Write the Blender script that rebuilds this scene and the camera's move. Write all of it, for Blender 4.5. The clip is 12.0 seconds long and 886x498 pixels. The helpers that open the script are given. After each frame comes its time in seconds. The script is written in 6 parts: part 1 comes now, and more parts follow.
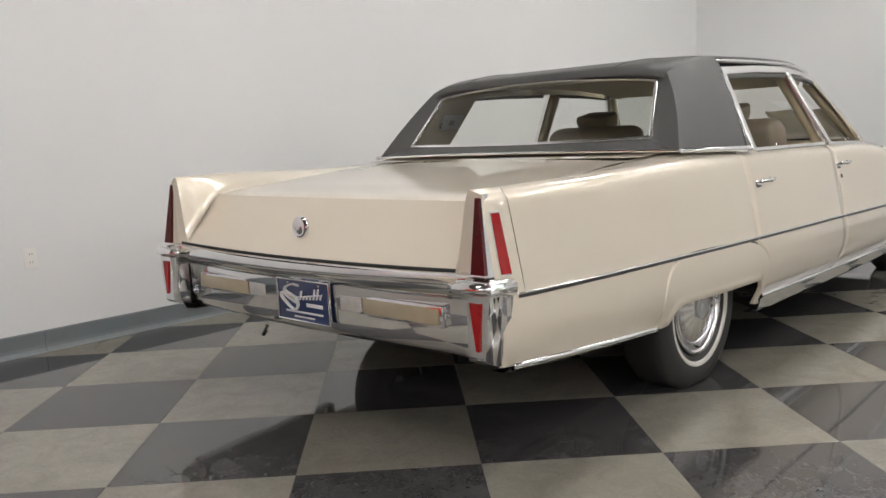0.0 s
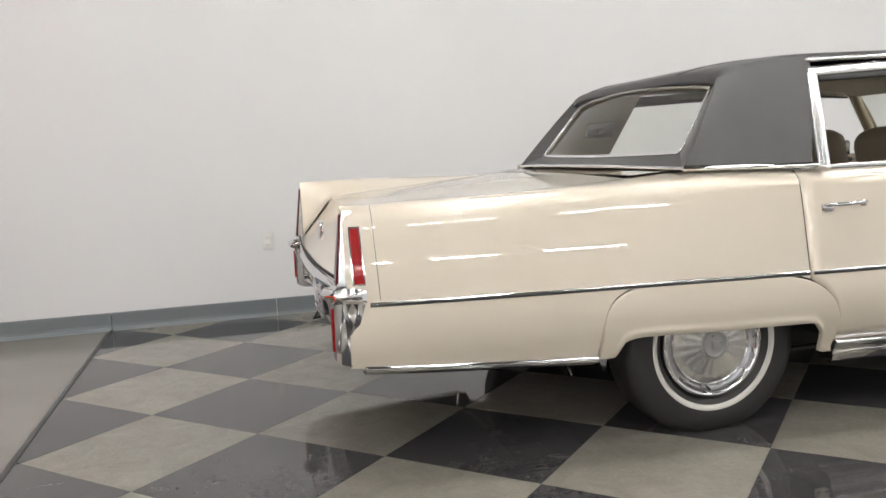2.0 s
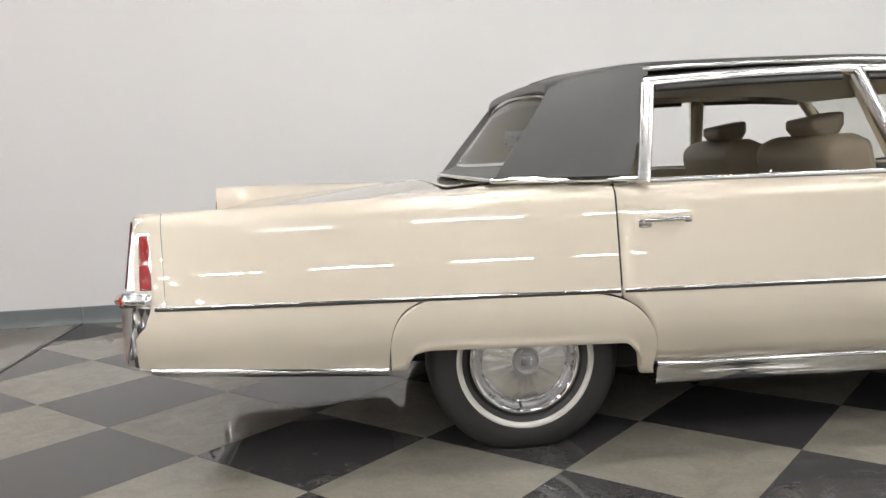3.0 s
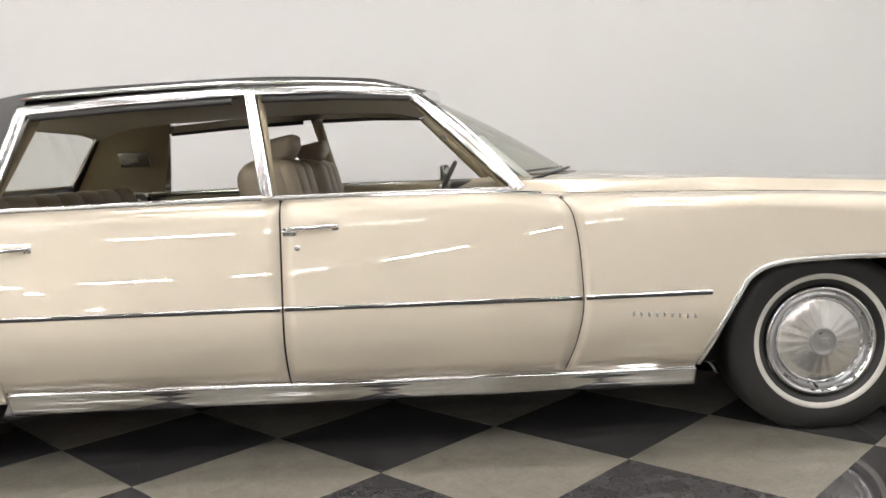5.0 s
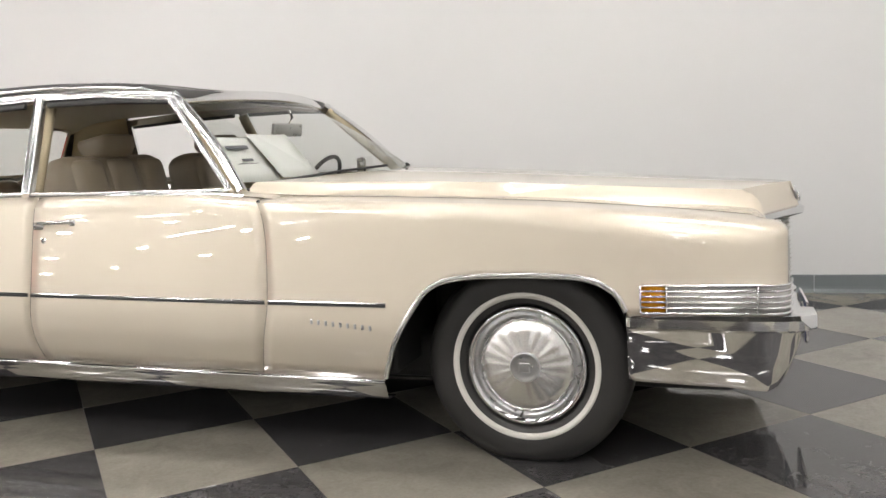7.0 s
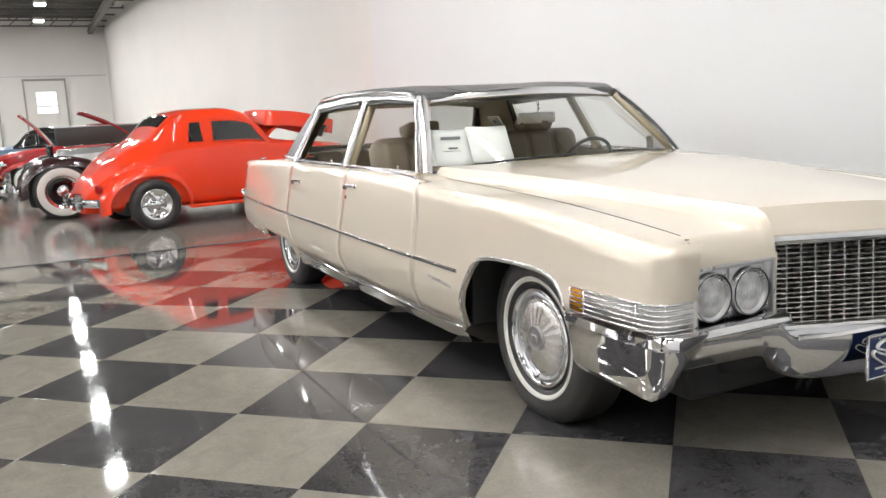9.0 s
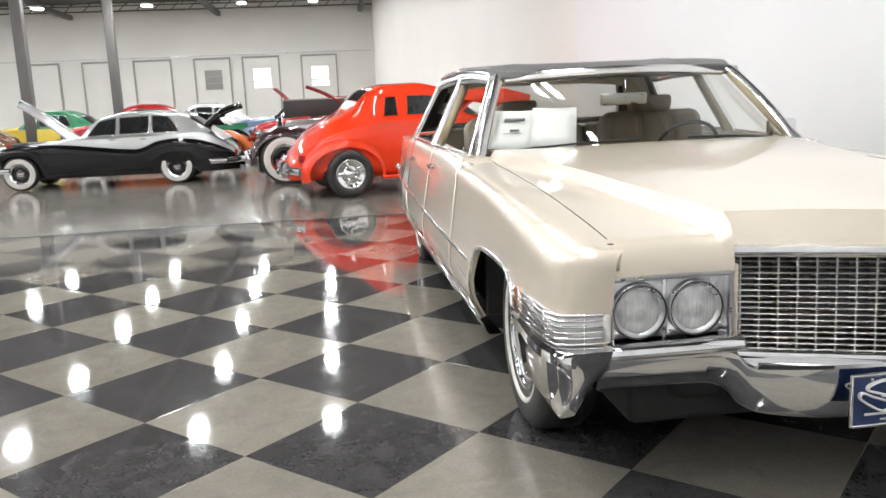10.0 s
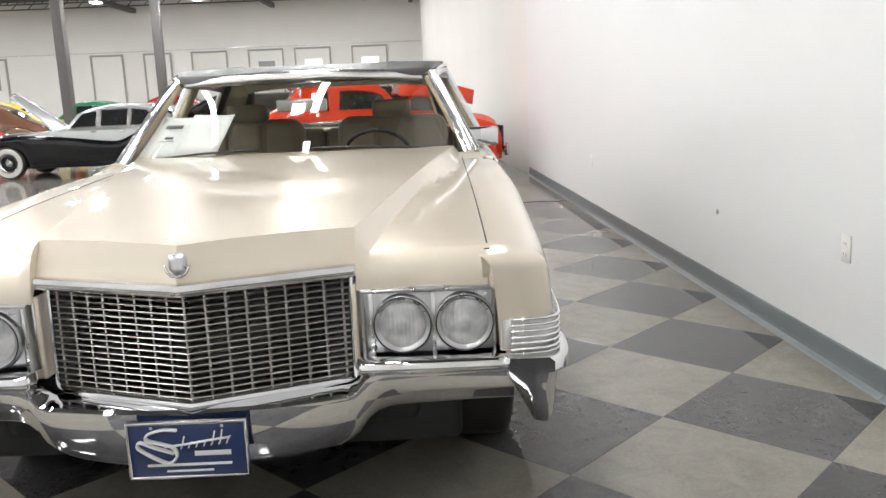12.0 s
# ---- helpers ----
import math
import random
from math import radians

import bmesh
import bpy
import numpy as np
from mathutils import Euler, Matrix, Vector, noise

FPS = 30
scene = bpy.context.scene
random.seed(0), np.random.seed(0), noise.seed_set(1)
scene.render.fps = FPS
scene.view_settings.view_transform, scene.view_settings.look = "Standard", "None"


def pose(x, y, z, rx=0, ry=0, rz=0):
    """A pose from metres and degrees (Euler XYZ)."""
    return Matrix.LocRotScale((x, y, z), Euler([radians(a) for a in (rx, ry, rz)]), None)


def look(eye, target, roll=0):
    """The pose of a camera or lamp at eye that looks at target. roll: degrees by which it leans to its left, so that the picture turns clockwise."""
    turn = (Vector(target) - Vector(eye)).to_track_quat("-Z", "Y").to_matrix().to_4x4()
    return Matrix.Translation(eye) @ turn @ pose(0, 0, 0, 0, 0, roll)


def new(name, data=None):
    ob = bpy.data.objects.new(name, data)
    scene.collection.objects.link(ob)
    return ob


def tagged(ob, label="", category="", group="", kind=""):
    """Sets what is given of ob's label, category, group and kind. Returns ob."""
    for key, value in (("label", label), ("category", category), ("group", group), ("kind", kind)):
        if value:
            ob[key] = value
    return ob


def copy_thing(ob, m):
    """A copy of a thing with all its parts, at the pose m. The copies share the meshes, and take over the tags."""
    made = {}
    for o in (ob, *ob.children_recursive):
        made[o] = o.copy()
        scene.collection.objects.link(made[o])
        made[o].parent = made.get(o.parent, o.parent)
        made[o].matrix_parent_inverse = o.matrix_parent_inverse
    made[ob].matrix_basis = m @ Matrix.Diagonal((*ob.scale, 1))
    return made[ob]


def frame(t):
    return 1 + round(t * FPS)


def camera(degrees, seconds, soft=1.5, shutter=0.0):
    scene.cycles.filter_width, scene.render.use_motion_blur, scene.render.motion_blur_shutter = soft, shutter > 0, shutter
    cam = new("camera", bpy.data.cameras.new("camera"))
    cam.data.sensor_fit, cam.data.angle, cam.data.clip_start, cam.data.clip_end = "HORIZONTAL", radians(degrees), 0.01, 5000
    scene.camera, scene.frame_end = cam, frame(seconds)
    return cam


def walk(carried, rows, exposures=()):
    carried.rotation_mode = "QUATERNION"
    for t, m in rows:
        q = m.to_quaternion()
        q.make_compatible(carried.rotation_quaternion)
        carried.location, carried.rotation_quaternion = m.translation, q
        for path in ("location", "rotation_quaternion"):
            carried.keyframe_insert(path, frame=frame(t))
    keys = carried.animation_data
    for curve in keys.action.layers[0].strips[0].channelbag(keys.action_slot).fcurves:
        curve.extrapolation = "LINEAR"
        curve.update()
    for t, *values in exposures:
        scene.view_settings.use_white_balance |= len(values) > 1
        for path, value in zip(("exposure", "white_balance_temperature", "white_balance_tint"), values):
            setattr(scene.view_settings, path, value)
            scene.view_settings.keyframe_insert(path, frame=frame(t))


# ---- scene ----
cam = camera(57.0, 12.0)
PATH = [
    (0, (-3.23, -2.43, 1.061), (-1.782, -1.075, 0.799), -2.4),
    (0.5, (-2.917, -2.806, 1.06), (-1.658, -1.275, 0.791), -2.3),
    (1, (-2.595, -3.119, 1.084), (-1.629, -1.386, 0.833), -2.0),
    (1.5, (-2.193, -3.376, 1.079), (-1.495, -1.517, 0.839), -2.4),
    (2, (-1.725, -3.554, 1.076), (-1.249, -1.626, 0.843), -2.5),
    (2.5, (-1.192, -3.695, 1.083), (-0.866, -1.736, 0.845), -2.3),
    (3, (-0.642, -3.771, 1.07), (-0.435, -1.794, 0.849), -2.1),
    (3.5, (-0.063, -3.815, 1.092), (0.109, -1.836, 0.863), -2.1),
    (3.7, (0.2, -3.833, 1.097), (0.372, -1.854, 0.867), -2.6),
    (5.3, (2.405, -3.849, 1.048), (2.314, -1.861, 0.845), -2.9),
    (5.5, (2.642, -3.82, 1.055), (2.497, -1.836, 0.843), -2.9),
    (6, (3.156, -3.732, 1.074), (2.904, -1.762, 0.841), -3.1),
    (6.5, (3.61, -3.625, 1.057), (3.176, -1.685, 0.833), -3.0),
    (7, (4.005, -3.494, 1.064), (3.355, -1.618, 0.824), -2.7),
    (7.2, (4.195, -3.501, 1.076), (3.417, -1.676, 0.822), -2.6),
    (8.8, (5.948, -2.829, 1.249), (4.251, -1.825, 0.916), -3.0),
    (9, (6.087, -2.628, 1.249), (4.317, -1.758, 0.921), -2.8),
    (9.5, (6.267, -2.072, 1.241), (4.366, -1.539, 0.918), -2.5),
    (10, (6.328, -1.556, 1.242), (4.377, -1.305, 0.878), -2.5),
    (10.5, (6.356, -0.981, 1.242), (4.392, -0.901, 0.87), -2.4),
    (11, (6.344, -0.435, 1.245), (4.383, -0.425, 0.855), -2.5),
    (11.5, (6.324, 0.103, 1.254), (4.364, 0.103, 0.859), -2.4),
    (12, (6.315, 0.675, 1.24), (4.352, 0.691, 0.86), -2.3),
]
walk(cam, [(t, look(eye, target, roll)) for t, eye, target, roll in PATH], exposures=[(0, -0.3, 6560, 10), (1.0, -0.16, 6560, 10), (2.5, -0.1, 6520, 10), (3.7, -0.06, 6580, 10), (5.5, -0.04, 6680, 11), (7.2, -0.02, 6660, 11), (9.0, 0.2, 6400, 10), (9.5, 0.3, 6340, 10), (10.5, 0.32, 6280, 9), (11.5, 0.32, 6340, 9), (12, 0.34, 6350, 9)])

# ---- world and light ----
CEIL = 5.7
world = bpy.data.worlds.new("hall_air")
scene.world = world
world.use_nodes = True
world.node_tree.nodes["Background"].inputs[0].default_value = (0.9, 0.95, 1.0, 1)
world.node_tree.nodes["Background"].inputs[1].default_value = 0.05
scene.view_settings.exposure = 0.0
LAMP, NEAR_LAMP, STRIP, BAY = 222.0, 118.0, 100.0, 35.0


# ---- materials ----
def shader(name):
    m = bpy.data.materials.new(name)
    m.use_nodes = True
    return m, m.node_tree, m.node_tree.nodes["Principled BSDF"]


def node(nt, kind, **values):
    n = nt.nodes.new(kind)
    for k, v in values.items():
        n.inputs[k.replace("_", " ")].default_value = v
    return n


def coords(nt):
    return nt.nodes.new("ShaderNodeTexCoord").outputs["Object"]


def noisy(name, col, rough=0.5, metal=0.0, vary=0.12, scale=6.0, bump=0.0, bump_scale=80.0, coat=0.0, rough_vary=0.1, coat_rough=0.03, per_object=0.0, spec=0.5):
    """A surface with large stains, fine grain and relief."""
    m, nt, b = shader(name)
    co = coords(nt)
    n1 = node(nt, "ShaderNodeTexNoise", Scale=scale, Detail=5.0, Roughness=0.6)
    n2 = node(nt, "ShaderNodeTexNoise", Scale=bump_scale, Detail=3.0)
    nt.links.new(co, n1.inputs["Vector"])
    nt.links.new(co, n2.inputs["Vector"])
    mix = nt.nodes.new("ShaderNodeMix")
    mix.data_type = "RGBA"
    mix.inputs["A"].default_value = (*[c * (1 - vary) for c in col], 1)
    mix.inputs["B"].default_value = (*[min(1, c * (1 + vary)) for c in col], 1)
    nt.links.new(n1.outputs["Fac"], mix.inputs["Factor"])
    out = mix.outputs["Result"]
    if per_object:
        info = nt.nodes.new("ShaderNodeObjectInfo")
        hsv = nt.nodes.new("ShaderNodeHueSaturation")
        mr = node(nt, "ShaderNodeMapRange", To_Min=1 - per_object, To_Max=1 + per_object)
        nt.links.new(info.outputs["Random"], mr.inputs["Value"])
        nt.links.new(mr.outputs["Result"], hsv.inputs["Value"])
        nt.links.new(out, hsv.inputs["Color"])
        out = hsv.outputs["Color"]
    nt.links.new(out, b.inputs["Base Color"])
    rr = node(nt, "ShaderNodeMapRange", To_Min=max(0.02, rough * (1 - rough_vary)), To_Max=min(1, rough * (1 + rough_vary)))
    nt.links.new(n1.outputs["Fac"], rr.inputs["Value"])
    nt.links.new(rr.outputs["Result"], b.inputs["Roughness"])
    b.inputs["Metallic"].default_value = metal
    b.inputs["Specular IOR Level"].default_value = spec
    b.inputs["Coat Weight"].default_value = coat
    b.inputs["Coat Roughness"].default_value = coat_rough
    if bump:
        bp = node(nt, "ShaderNodeBump", Strength=bump, Distance=0.004)
        nt.links.new(n2.outputs["Fac"], bp.inputs["Height"])
        nt.links.new(bp.outputs["Normal"], b.inputs["Normal"])
    return m


def glowing(name, col, strength):
    m, nt, b = shader(name)
    b.inputs["Base Color"].default_value = (*col, 1)
    b.inputs["Emission Color"].default_value = (*col, 1)
    b.inputs["Emission Strength"].default_value = strength
    return m


def pane_glass(name, tint, gloss=0.045):
    m = bpy.data.materials.new(name)
    m.use_nodes = True
    nt = m.node_tree
    nt.nodes.clear()
    out = nt.nodes.new("ShaderNodeOutputMaterial")
    tr = node(nt, "ShaderNodeBsdfTransparent", Color=(*tint, 1))
    gl = node(nt, "ShaderNodeBsdfGlossy", Roughness=0.015, Color=(1, 1, 1, 1))
    lw = node(nt, "ShaderNodeLayerWeight", Blend=0.5)
    pw = nt.nodes.new("ShaderNodeMath")
    pw.operation = "POWER"
    pw.inputs[1].default_value = 4.5
    nt.links.new(lw.outputs["Facing"], pw.inputs[0])
    fr = node(nt, "ShaderNodeMapRange", To_Min=gloss, To_Max=0.6)
    nt.links.new(pw.outputs[0], fr.inputs["Value"])
    mx = nt.nodes.new("ShaderNodeMixShader")
    nt.links.new(fr.outputs[0], mx.inputs[0])
    nt.links.new(tr.outputs[0], mx.inputs[1])
    nt.links.new(gl.outputs[0], mx.inputs[2])
    nt.links.new(mx.outputs[0], out.inputs[0])
    return m


def brushed(name, col, rough):
    """Metal brushed in rings round the local y axis, for hub caps."""
    m, nt, b = shader(name)
    b.inputs["Base Color"].default_value = (*col, 1)
    b.inputs["Metallic"].default_value = 1
    b.inputs["Roughness"].default_value = rough
    b.inputs["Anisotropic"].default_value = 0.95
    tn = nt.nodes.new("ShaderNodeTangent")
    tn.direction_type, tn.axis = "RADIAL", "Y"
    nt.links.new(tn.outputs[0], b.inputs["Tangent"])
    return m


def tile_stone(name, lo, hi):
    """Waxed vinyl tile with drifting marble veins and scuffs, each tile a little different."""
    m, nt, b = shader(name)
    geo = nt.nodes.new("ShaderNodeTexCoord")
    info = nt.nodes.new("ShaderNodeObjectInfo")
    add = nt.nodes.new("ShaderNodeVectorMath")
    nt.links.new(geo.outputs["Object"], add.inputs[0])
    comb = nt.nodes.new("ShaderNodeCombineXYZ")
    big = nt.nodes.new("ShaderNodeMath")
    big.operation = "MULTIPLY"
    big.inputs[1].default_value = 37.0
    nt.links.new(info.outputs["Random"], big.inputs[0])
    nt.links.new(big.outputs[0], comb.inputs[0])
    nt.links.new(comb.outputs[0], add.inputs[1])
    n1 = node(nt, "ShaderNodeTexNoise", Scale=7.0, Detail=7.0, Roughness=0.7, Distortion=0.9)
    n2 = node(nt, "ShaderNodeTexNoise", Scale=70.0, Detail=3.0, Roughness=0.6)
    n3 = node(nt, "ShaderNodeTexNoise", Scale=1.7, Detail=3.0)
    for n in (n1, n2, n3):
        nt.links.new(add.outputs[0], n.inputs["Vector"])
    ramp = nt.nodes.new("ShaderNodeValToRGB")
    ramp.color_ramp.elements[0].position, ramp.color_ramp.elements[1].position = 0.3, 0.72
    ramp.color_ramp.elements[0].color = (*lo, 1)
    ramp.color_ramp.elements[1].color = (*hi, 1)
    mix = nt.nodes.new("ShaderNodeMath")
    mix.operation = "MULTIPLY_ADD"
    mix.inputs[1].default_value = 0.35
    nt.links.new(n2.outputs["Fac"], mix.inputs[0])
    half = nt.nodes.new("ShaderNodeMath")
    half.operation = "MULTIPLY"
    half.inputs[1].default_value = 0.65
    nt.links.new(n1.outputs["Fac"], half.inputs[0])
    nt.links.new(half.outputs[0], mix.inputs[2])
    nt.links.new(mix.outputs[0], ramp.inputs[0])
    hsv = nt.nodes.new("ShaderNodeHueSaturation")
    mr = node(nt, "ShaderNodeMapRange", To_Min=0.9, To_Max=1.1)
    nt.links.new(info.outputs["Random"], mr.inputs["Value"])
    nt.links.new(mr.outputs["Result"], hsv.inputs["Value"])
    nt.links.new(ramp.outputs[0], hsv.inputs["Color"])
    nt.links.new(hsv.outputs[0], b.inputs["Base Color"])
    rg = node(nt, "ShaderNodeMapRange", To_Min=0.03, To_Max=0.075)
    nt.links.new(n3.outputs["Fac"], rg.inputs["Value"])
    nt.links.new(rg.outputs["Result"], b.inputs["Roughness"])
    b.inputs["Specular IOR Level"].default_value = 0.55
    return m


M = {
    "wall": noisy("white_wall_paint", (0.725, 0.727, 0.728), 0.55, vary=0.035, scale=0.7, bump=0.05, bump_scale=160),
    "hall": noisy("hall_wall_paint", (0.74, 0.72, 0.68), 0.7, vary=0.07, scale=0.5, bump=0.1, bump_scale=60),
    "base": noisy("grey_vinyl_base", (0.16, 0.18, 0.19), 0.4, vary=0.1, scale=5),
    "dark_tile": tile_stone("charcoal_vinyl_tile", (0.030, 0.029, 0.030), (0.088, 0.085, 0.086)),
    "light_tile": tile_stone("taupe_vinyl_tile", (0.172, 0.160, 0.132), (0.272, 0.255, 0.216)),
    "grout": noisy("dark_joint", (0.06, 0.058, 0.055), 0.5),
    "concrete": noisy("polished_concrete", (0.21, 0.195, 0.17), 0.15, vary=0.22, scale=0.9, bump=0.02, bump_scale=12, rough_vary=0.5),
    "ceiling": noisy("dark_roof_deck", (0.07, 0.068, 0.063), 0.7, vary=0.2, scale=1.5),
    "steel": noisy("painted_joist_steel", (0.13, 0.125, 0.115), 0.6, vary=0.15, scale=4),
    "lamp": glowing("lamp_diffuser", (1.0, 0.99, 0.98), LAMP),
    "near_lamp": glowing("dimmer_lamp_diffuser", (1.0, 0.99, 0.98), NEAR_LAMP),
    "column": noisy("grey_column_paint", (0.11, 0.105, 0.10), 0.5, vary=0.15, scale=3),
    "plastic_white": noisy("white_plastic", (0.78, 0.77, 0.74), 0.35, vary=0.03),
    "slot": noisy("dark_slot", (0.03, 0.03, 0.03), 0.6),
    "cream": noisy("cream_car_paint", (0.735, 0.66, 0.548), 0.32, 0.28, vary=0.02, scale=2, coat=1.0, coat_rough=0.015, spec=0.1),
    "chrome": noisy("chrome", (0.80, 0.80, 0.81), 0.05, 1.0, vary=0.03, scale=9, rough_vary=0.4),
    "satin": noisy("satin_metal", (0.56, 0.56, 0.57), 0.28, 1.0, vary=0.06, scale=20),
    "brushed": brushed("brushed_hub_metal", (0.78, 0.77, 0.75), 0.22),
    "vinyl": noisy("dark_grey_vinyl", (0.066, 0.065, 0.065), 0.36, vary=0.18, scale=5, bump=0.35, bump_scale=420, rough_vary=0.2),
    "rubber": noisy("tyre_rubber", (0.024, 0.023, 0.022), 0.46, vary=0.35, scale=9, bump=0.12, bump_scale=140, rough_vary=0.25),
    "white_rubber": noisy("whitewall_rubber", (0.70, 0.68, 0.63), 0.55, vary=0.06, scale=14),
    "black": noisy("black_underbody", (0.014, 0.014, 0.014), 0.7, vary=0.3, scale=6),
    "strip": noisy("dark_strip_insert", (0.035, 0.035, 0.035), 0.35, vary=0.1),
    "bright": noisy("bright_trim_metal", (0.86, 0.86, 0.86), 0.19, 1.0, vary=0.03, scale=9, rough_vary=0.3),
    "grille_metal": noisy("cast_grille_metal", (0.52, 0.51, 0.49), 0.30, 1.0, vary=0.08, scale=20),
    "reflector": noisy("lamp_reflector", (0.88, 0.88, 0.87), 0.12, 1.0, vary=0.05, scale=30, bump=0.25, bump_scale=60),
    "glass": pane_glass("window_glass", (0.80, 0.82, 0.79)),
    "screen_glass": pane_glass("tinted_screen_glass", (0.78, 0.80, 0.77), 0.06),
    "red_lens": noisy("red_lens", (0.34, 0.012, 0.012), 0.12, vary=0.25, scale=60, bump=0.4, bump_scale=150, coat=0.15, spec=0.3),
    "dark_red_lens": noisy("dark_red_lens", (0.075, 0.003, 0.004), 0.22, vary=0.25, scale=40, spec=0.2),
    "amber": noisy("amber_lens", (0.60, 0.25, 0.015), 0.15, vary=0.15, scale=60, coat=0.5),
    "clear_lens": noisy("ribbed_clear_lens", (0.62, 0.61, 0.58), 0.14, 0.4, vary=0.2, scale=40, bump=0.5, bump_scale=90, coat=1.0),
    "beige_lens": noisy("beige_inset_panel", (0.42, 0.36, 0.25), 0.25, vary=0.1, scale=20, coat=0.6),
    "seat": noisy("beige_leather", (0.255, 0.212, 0.155), 0.45, vary=0.12, scale=7, bump=0.2, bump_scale=120),
    "trim": noisy("tan_interior_trim", (0.40, 0.34, 0.23), 0.5, vary=0.1, scale=9, bump=0.1),
    "headliner": noisy("beige_headliner", (0.52, 0.48, 0.41), 0.8, vary=0.06),
    "dash": noisy("dark_dash", (0.035, 0.032, 0.03), 0.5, vary=0.2),
    "paper": noisy("printed_paper", (0.86, 0.86, 0.85), 0.5, vary=0.02),
    "ink": noisy("grey_print", (0.20, 0.20, 0.22), 0.6),
    "plate_blue": noisy("navy_plate", (0.012, 0.03, 0.11), 0.35, vary=0.1, coat=0.4),
    "plate_white": noisy("white_print", (0.80, 0.80, 0.80), 0.4, vary=0.02),
    "mirror": noisy("mirror_glass", (0.85, 0.86, 0.86), 0.01, 1.0, vary=0.0),
    "red_paint": noisy("orange_red_paint", (0.82, 0.045, 0.008), 0.40, vary=0.03, coat=1.0, coat_rough=0.01, spec=0.1),
    "black_paint": noisy("black_car_paint", (0.005, 0.005, 0.006), 0.07, vary=0.1),
    "silver_paint": noisy("silver_car_paint", (0.56, 0.57, 0.57), 0.25, 0.5, vary=0.04, coat=1.0),
    "maroon_paint": noisy("dark_maroon_paint", (0.035, 0.010, 0.010), 0.22, vary=0.1, coat=1.0),
    "orange_paint": noisy("orange_car_paint", (0.55, 0.13, 0.02), 0.28, vary=0.04, coat=0.45),
    "green_paint": noisy("green_car_paint", (0.02, 0.16, 0.07), 0.28, vary=0.05, coat=0.45),
    "yellow_paint": noisy("yellow_car_paint", (0.62, 0.47, 0.06), 0.28, vary=0.05, coat=0.45),
    "crimson_paint": noisy("crimson_car_paint", (0.30, 0.012, 0.014), 0.25, vary=0.05, coat=0.45),
    "brown_paint": noisy("brown_car_paint", (0.11, 0.045, 0.02), 0.25, vary=0.05, coat=0.45),
    "blue_paint": noisy("blue_grey_car_paint", (0.10, 0.14, 0.22), 0.28, vary=0.05, coat=0.45),
    "dark_glass": noisy("dark_car_glass", (0.02, 0.022, 0.022), 0.05, vary=0.1, coat=0.5),
}


# ---- mesh helpers ----
def part(name, bm, material, parent, label="", smooth=True):
    """Links a bmesh (or a mesh) as one object under a thing or a part."""
    if isinstance(bm, bpy.types.Mesh):
        me = bm
    else:
        me = bpy.data.meshes.new(name)
        bm.to_mesh(me)
        bm.free()
        if smooth:
            for p in me.polygons:
                p.use_smooth = True
        me.materials.append(M[material])
    ob = new(name, me)
    ob.parent = parent
    if label:
        ob["label"] = label
    return ob


def thing(name, m, label, category, group="", kind=""):
    ob = new(name)
    ob.matrix_basis = m
    ob.empty_display_size = 0.2
    return tagged(ob, label, category, group, kind)


def sharp(ob, degrees=32):
    """Keeps hard creases in a smooth-shaded mesh."""
    me = ob.data
    bm = bmesh.new()
    bm.from_mesh(me)
    for e in bm.edges:
        if len(e.link_faces) == 2 and e.calc_face_angle(0) > radians(degrees):
            e.smooth = False
    bm.to_mesh(me)
    bm.free()
    return ob


def curve(*pts):
    """A smooth function through (x, value) pairs."""
    xs = np.array([p[0] for p in pts], float)
    ys = np.array([p[1] for p in pts], float)
    d = np.diff(ys) / np.diff(xs)
    m = np.zeros(len(xs))
    m[0], m[-1] = d[0], d[-1]
    for i in range(1, len(xs) - 1):
        m[i] = 0 if d[i - 1] * d[i] <= 0 else 2 * d[i - 1] * d[i] / (d[i - 1] + d[i])

    def f(x):
        x = min(max(x, xs[0]), xs[-1])
        i = min(max(int(np.searchsorted(xs, x)) - 1, 0), len(xs) - 2)
        h = xs[i + 1] - xs[i]
        t = (x - xs[i]) / h
        return float((2 * t**3 - 3 * t**2 + 1) * ys[i] + (t**3 - 2 * t**2 + t) * h * m[i] + (-2 * t**3 + 3 * t**2) * ys[i + 1] + (t**3 - t**2) * h * m[i + 1])
    return f


def sheet(rows, close_u=False, thick=0.0, inward=None):
    """A quad sheet through rows of points; with thick, its rim is folded along inward."""
    bm = bmesh.new()
    vs = [[bm.verts.new(p) for p in r] for r in rows]
    nu = len(rows[0])
    for i in range(len(rows) - 1):
        for j in range(nu if close_u else nu - 1):
            q = [vs[i][j], vs[i + 1][j], vs[i + 1][(j + 1) % nu], vs[i][(j + 1) % nu]]
            q = list(dict.fromkeys(q))
            try:
                bm.faces.new(q)
            except ValueError:
                pass
    bmesh.ops.remove_doubles(bm, verts=bm.verts, dist=1e-5)
    if thick:
        rim = [e for e in bm.edges if e.is_boundary]
        got = bmesh.ops.extrude_edge_only(bm, edges=rim)["geom"]
        for v in got:
            if isinstance(v, bmesh.types.BMVert):
                v.co += Vector(inward(v.co)) * thick
    bmesh.ops.recalc_face_normals(bm, faces=bm.faces)
    return bm


